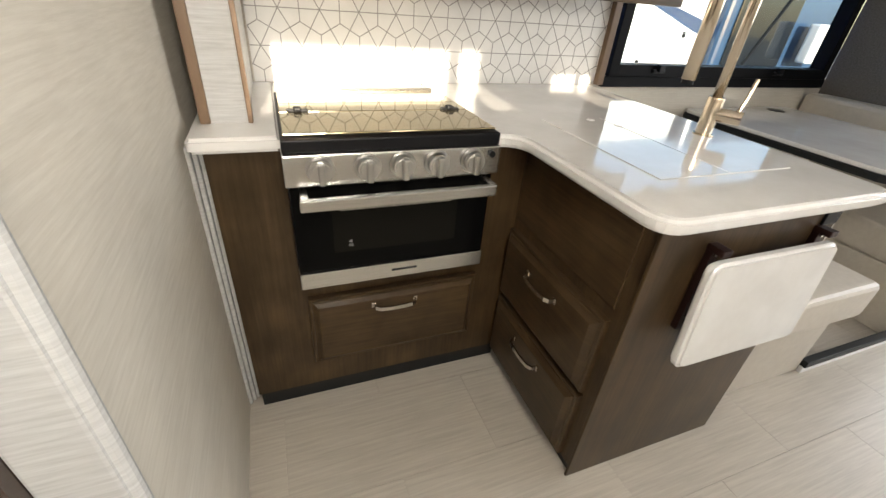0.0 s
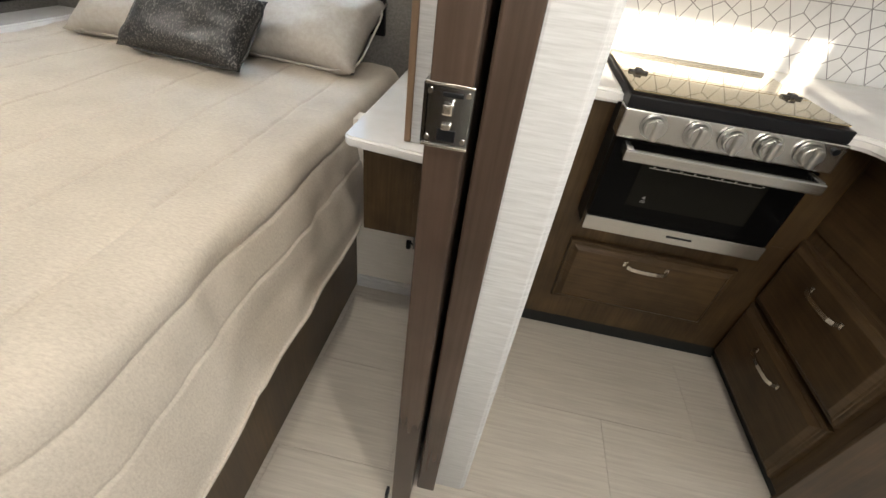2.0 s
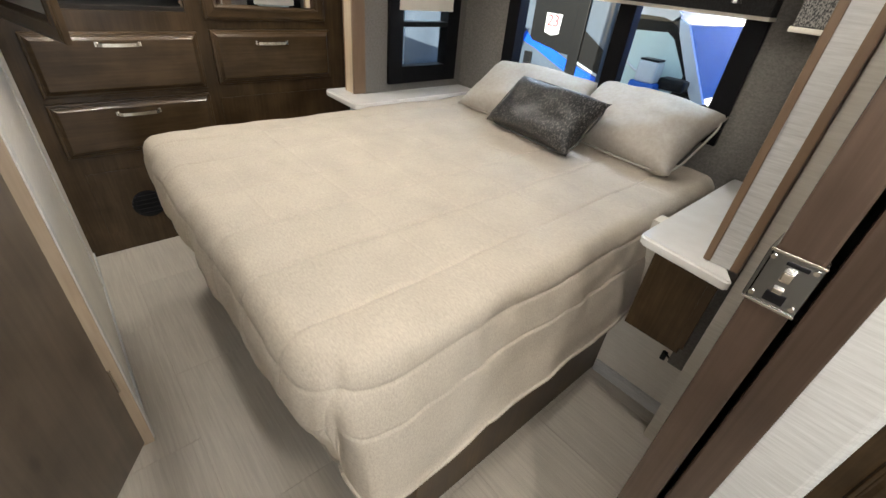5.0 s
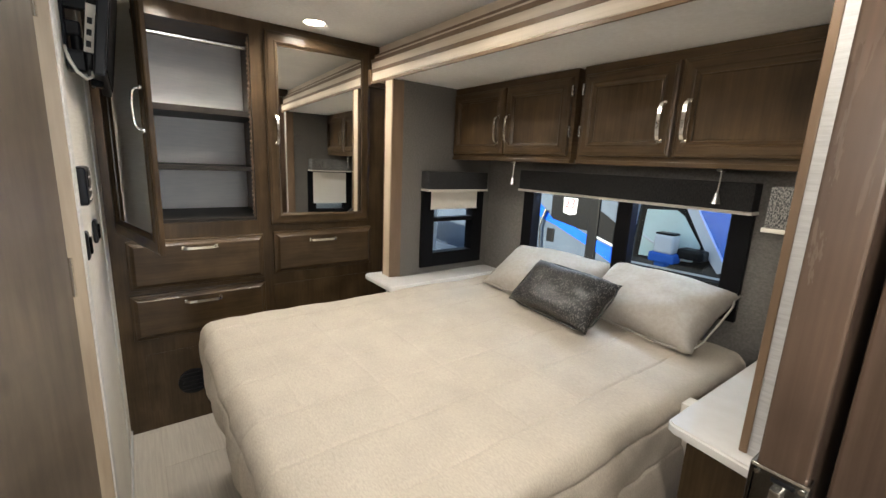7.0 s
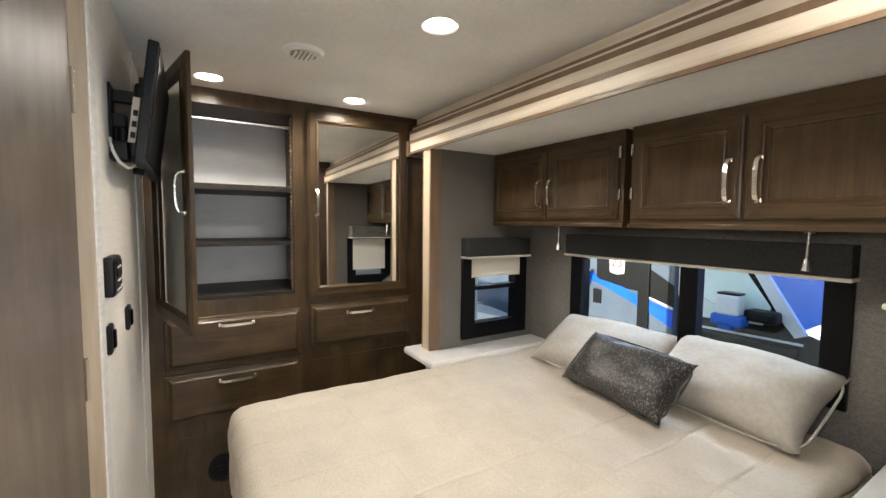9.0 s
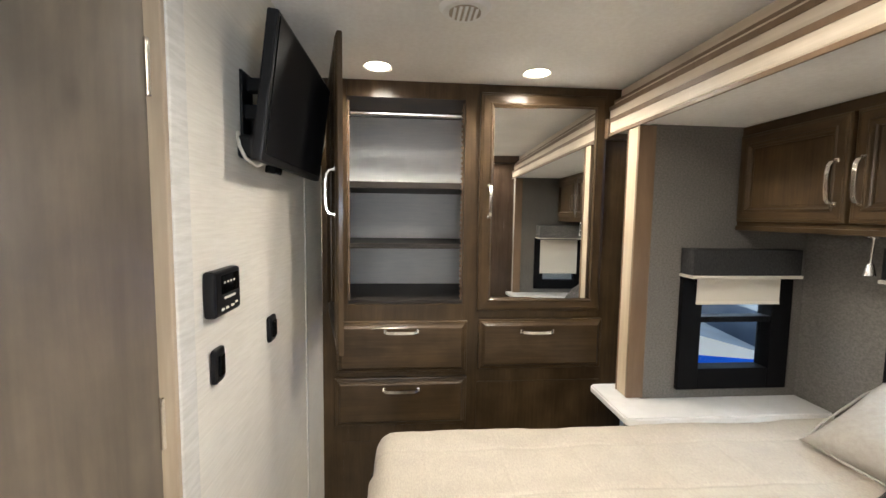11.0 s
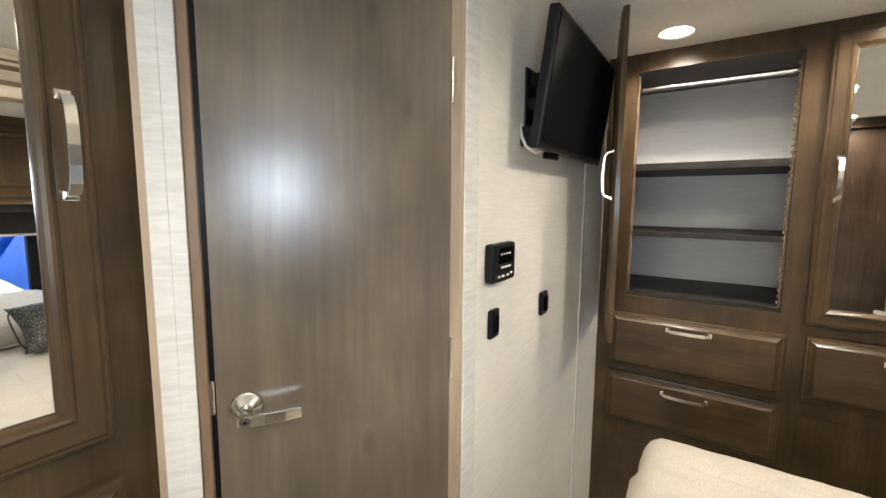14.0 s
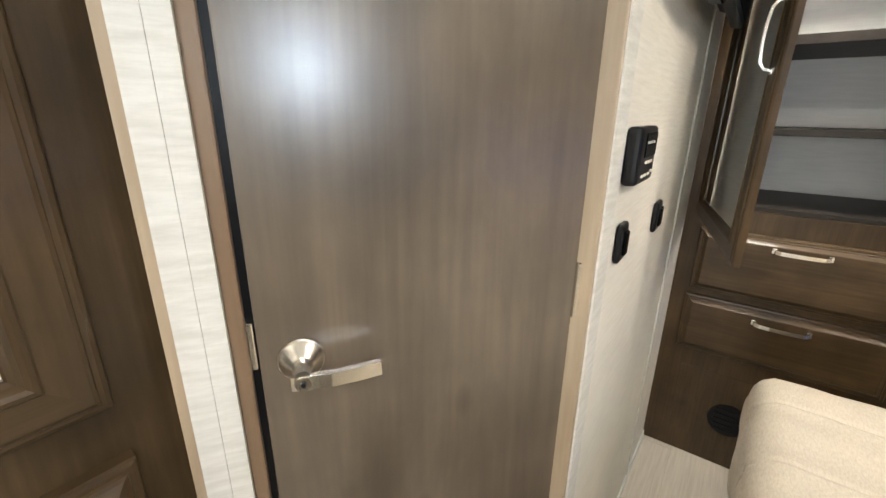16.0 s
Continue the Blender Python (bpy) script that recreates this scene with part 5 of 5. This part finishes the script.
tk = thing("box_truck", (4.2, 6.5, -0.95), "white service truck with a dark blue stripe", "truck")
part("body", box(3.2, 7.2, 6.2, 8.4, -0.4, 2.6, 0.04, 3), PAINT, tk)
part("stripe", prism([(5.7, 1.42), (7.19, 1.08), (7.19, 0.86), (5.7, 1.34)], 6.19, 6.2), mat("navy stripe", (0.02, 0.04, 0.09), 0.4), tk, "dark blue stripe")
for lx, lz in ((5.9, 0.42), (6.9, 0.35), (6.7, 0.85)):
    part("hatch_latch", box(lx, lx + 0.07, 6.18, 6.2, lz, lz + 0.09, 0.01), BLACK, tk)
part("hatch", box(5.85, 7.0, 6.192, 6.2, 0.2, 0.95, 0.003), PAINT, tk)
wheel(tk, 4.4, 6.3, -0.55, 0.42)
cr = thing("motorhome", (8.7, 5.6, -0.95), "dark blue motorhome front with a large windscreen", "motorhome")
part("body", box(7.3, 10.4, 6.0, 8.2, -0.4, 2.7, 0.12, 4), mat("dark blue paint", (0.03, 0.06, 0.12), 0.2, second=(0.035, 0.07, 0.13), scale=(2, 2, 2), coat=0.5), cr)
part("windscreen", box(7.5, 8.9, 5.97, 6.0, 0.5, 2.2, 0.02), DARKGLASS, cr, "dark windscreen")
part("wiper", tube([(8.0, 5.96, 0.5), (8.6, 5.96, 1.6)], 0.02, 6), BLACK, cr)
part("mirror", box(9.0, 9.6, 5.6, 5.8, 0.6, 1.2, 0.05, 3), PAINT, cr)

ca2 = thing("parked_car", (-5.5, 1.7, -0.95), "white and blue parked car beside the window", "car")
part("body", moved(prism([(-1.9, -0.5), (1.9, -0.5), (2.0, 0.1), (1.2, 0.3), (0.5, 0.85), (-1.0, 0.9), (-1.7, 0.4), (-2.0, 0.3)], -0.9, 0.9), pose(-5.4, 2.6, -0.1, 0, 0, 80)), PAINT, ca2)
part("glass", moved(prism([(0.95, 0.36), (0.42, 0.80), (-0.9, 0.84), (-1.4, 0.42)], -0.905, -0.88), pose(-5.4, 2.6, -0.1, 0, 0, 80)), DARKGLASS, ca2)
part("stripe", moved(prism([(-1.9, 0.0), (1.9, -0.1), (1.9, 0.05), (-1.9, 0.2)], -0.906, -0.9), pose(-5.4, 2.6, -0.1, 0, 0, 80)), BLUE, ca2, "blue stripe")

# ---- backsplash lines ----
def backsplash_lines():
    """A triangle lattice with its honeycomb laid over it, as thin raised strips."""
    bm = bmesh.new()
    s, h = 0.125, 0.108
    lo, hi = Vector((0.478, 0.9025)), Vector((1.828, 1.498))
    def strip(p, q):
        p, q = Vector(p), Vector(q)
        t0, t1 = 0.0, 1.0
        d = q - p
        for k in range(2):
            if abs(d[k]) < 1e-9:
                if not lo[k] <= p[k] <= hi[k]:
                    return
                continue
            a, b = sorted(((lo[k] - p[k]) / d[k], (hi[k] - p[k]) / d[k]))
            t0, t1 = max(t0, a), min(t1, b)
        if t1 - t0 < 0.02:
            return
        p, q = p + d * t0, p + d * t1
        n = Vector((-d.y, d.x)).normalized() * 0.0013
        c = [p - n, q - n, q + n, p + n]
        back = [bm.verts.new((e.x, 2.1499, e.y)) for e in c]
        front = [bm.verts.new((e.x, 2.1490, e.y)) for e in c]
        bm.faces.new(front)
        for k in range(4):
            bm.faces.new((back[k], back[(k + 1) % 4], front[(k + 1) % 4], front[k]))
    for r in range(-1, 7):
        for c in range(-2, 14):
            x, z = 0.322 + c * s + (s / 2 if r % 2 else 0), 0.902 + r * h
            A, B, C, D = Vector((x, z)), Vector((x + s, z)), Vector((x + s / 2, z + h)), Vector((x + 1.5 * s, z + h))
            strip(A, B)
            strip(A, C)
            strip(B, C)
            up, down = (A + B + C) / 3, (B + C + D) / 3
            strip(up, down)
            strip(down, down + Vector((s / 2, -h / 3)))
            strip(up, up - Vector((0, 2 * h / 3)))
    bmesh.ops.recalc_face_normals(bm, faces=bm.faces)
    return bm


part("grout_lines", backsplash_lines(), GROUT, bs, "grey geometric grout lines")

# ---- floor planks ----
plank_meshes = {}
for j in range(10):
    for i in range(13):
        x0, y0 = -2.62 + i * 0.61 - (0.3 if j % 2 else 0), -0.6 + j * 0.305
        xa, xb, yb = max(x0, -2.62), min(x0 + 0.6092, 4.5), min(y0 + 0.3042, 2.4)
        if xb - xa < 0.02:
            continue
        key = (round(xb - xa, 3), round(yb - y0, 3))
        if key not in plank_meshes:
            o = mesh_ob("plank", box(0, xb - xa, 0, yb - y0, -0.003, 0.0, 0.0004, 1), FLOOR)
            plank_meshes[key] = o.data
        else:
            o = new("plank", plank_meshes[key])
        o.location = (xa, y0, 0)
        o.parent = bpy.data.objects["floor"]
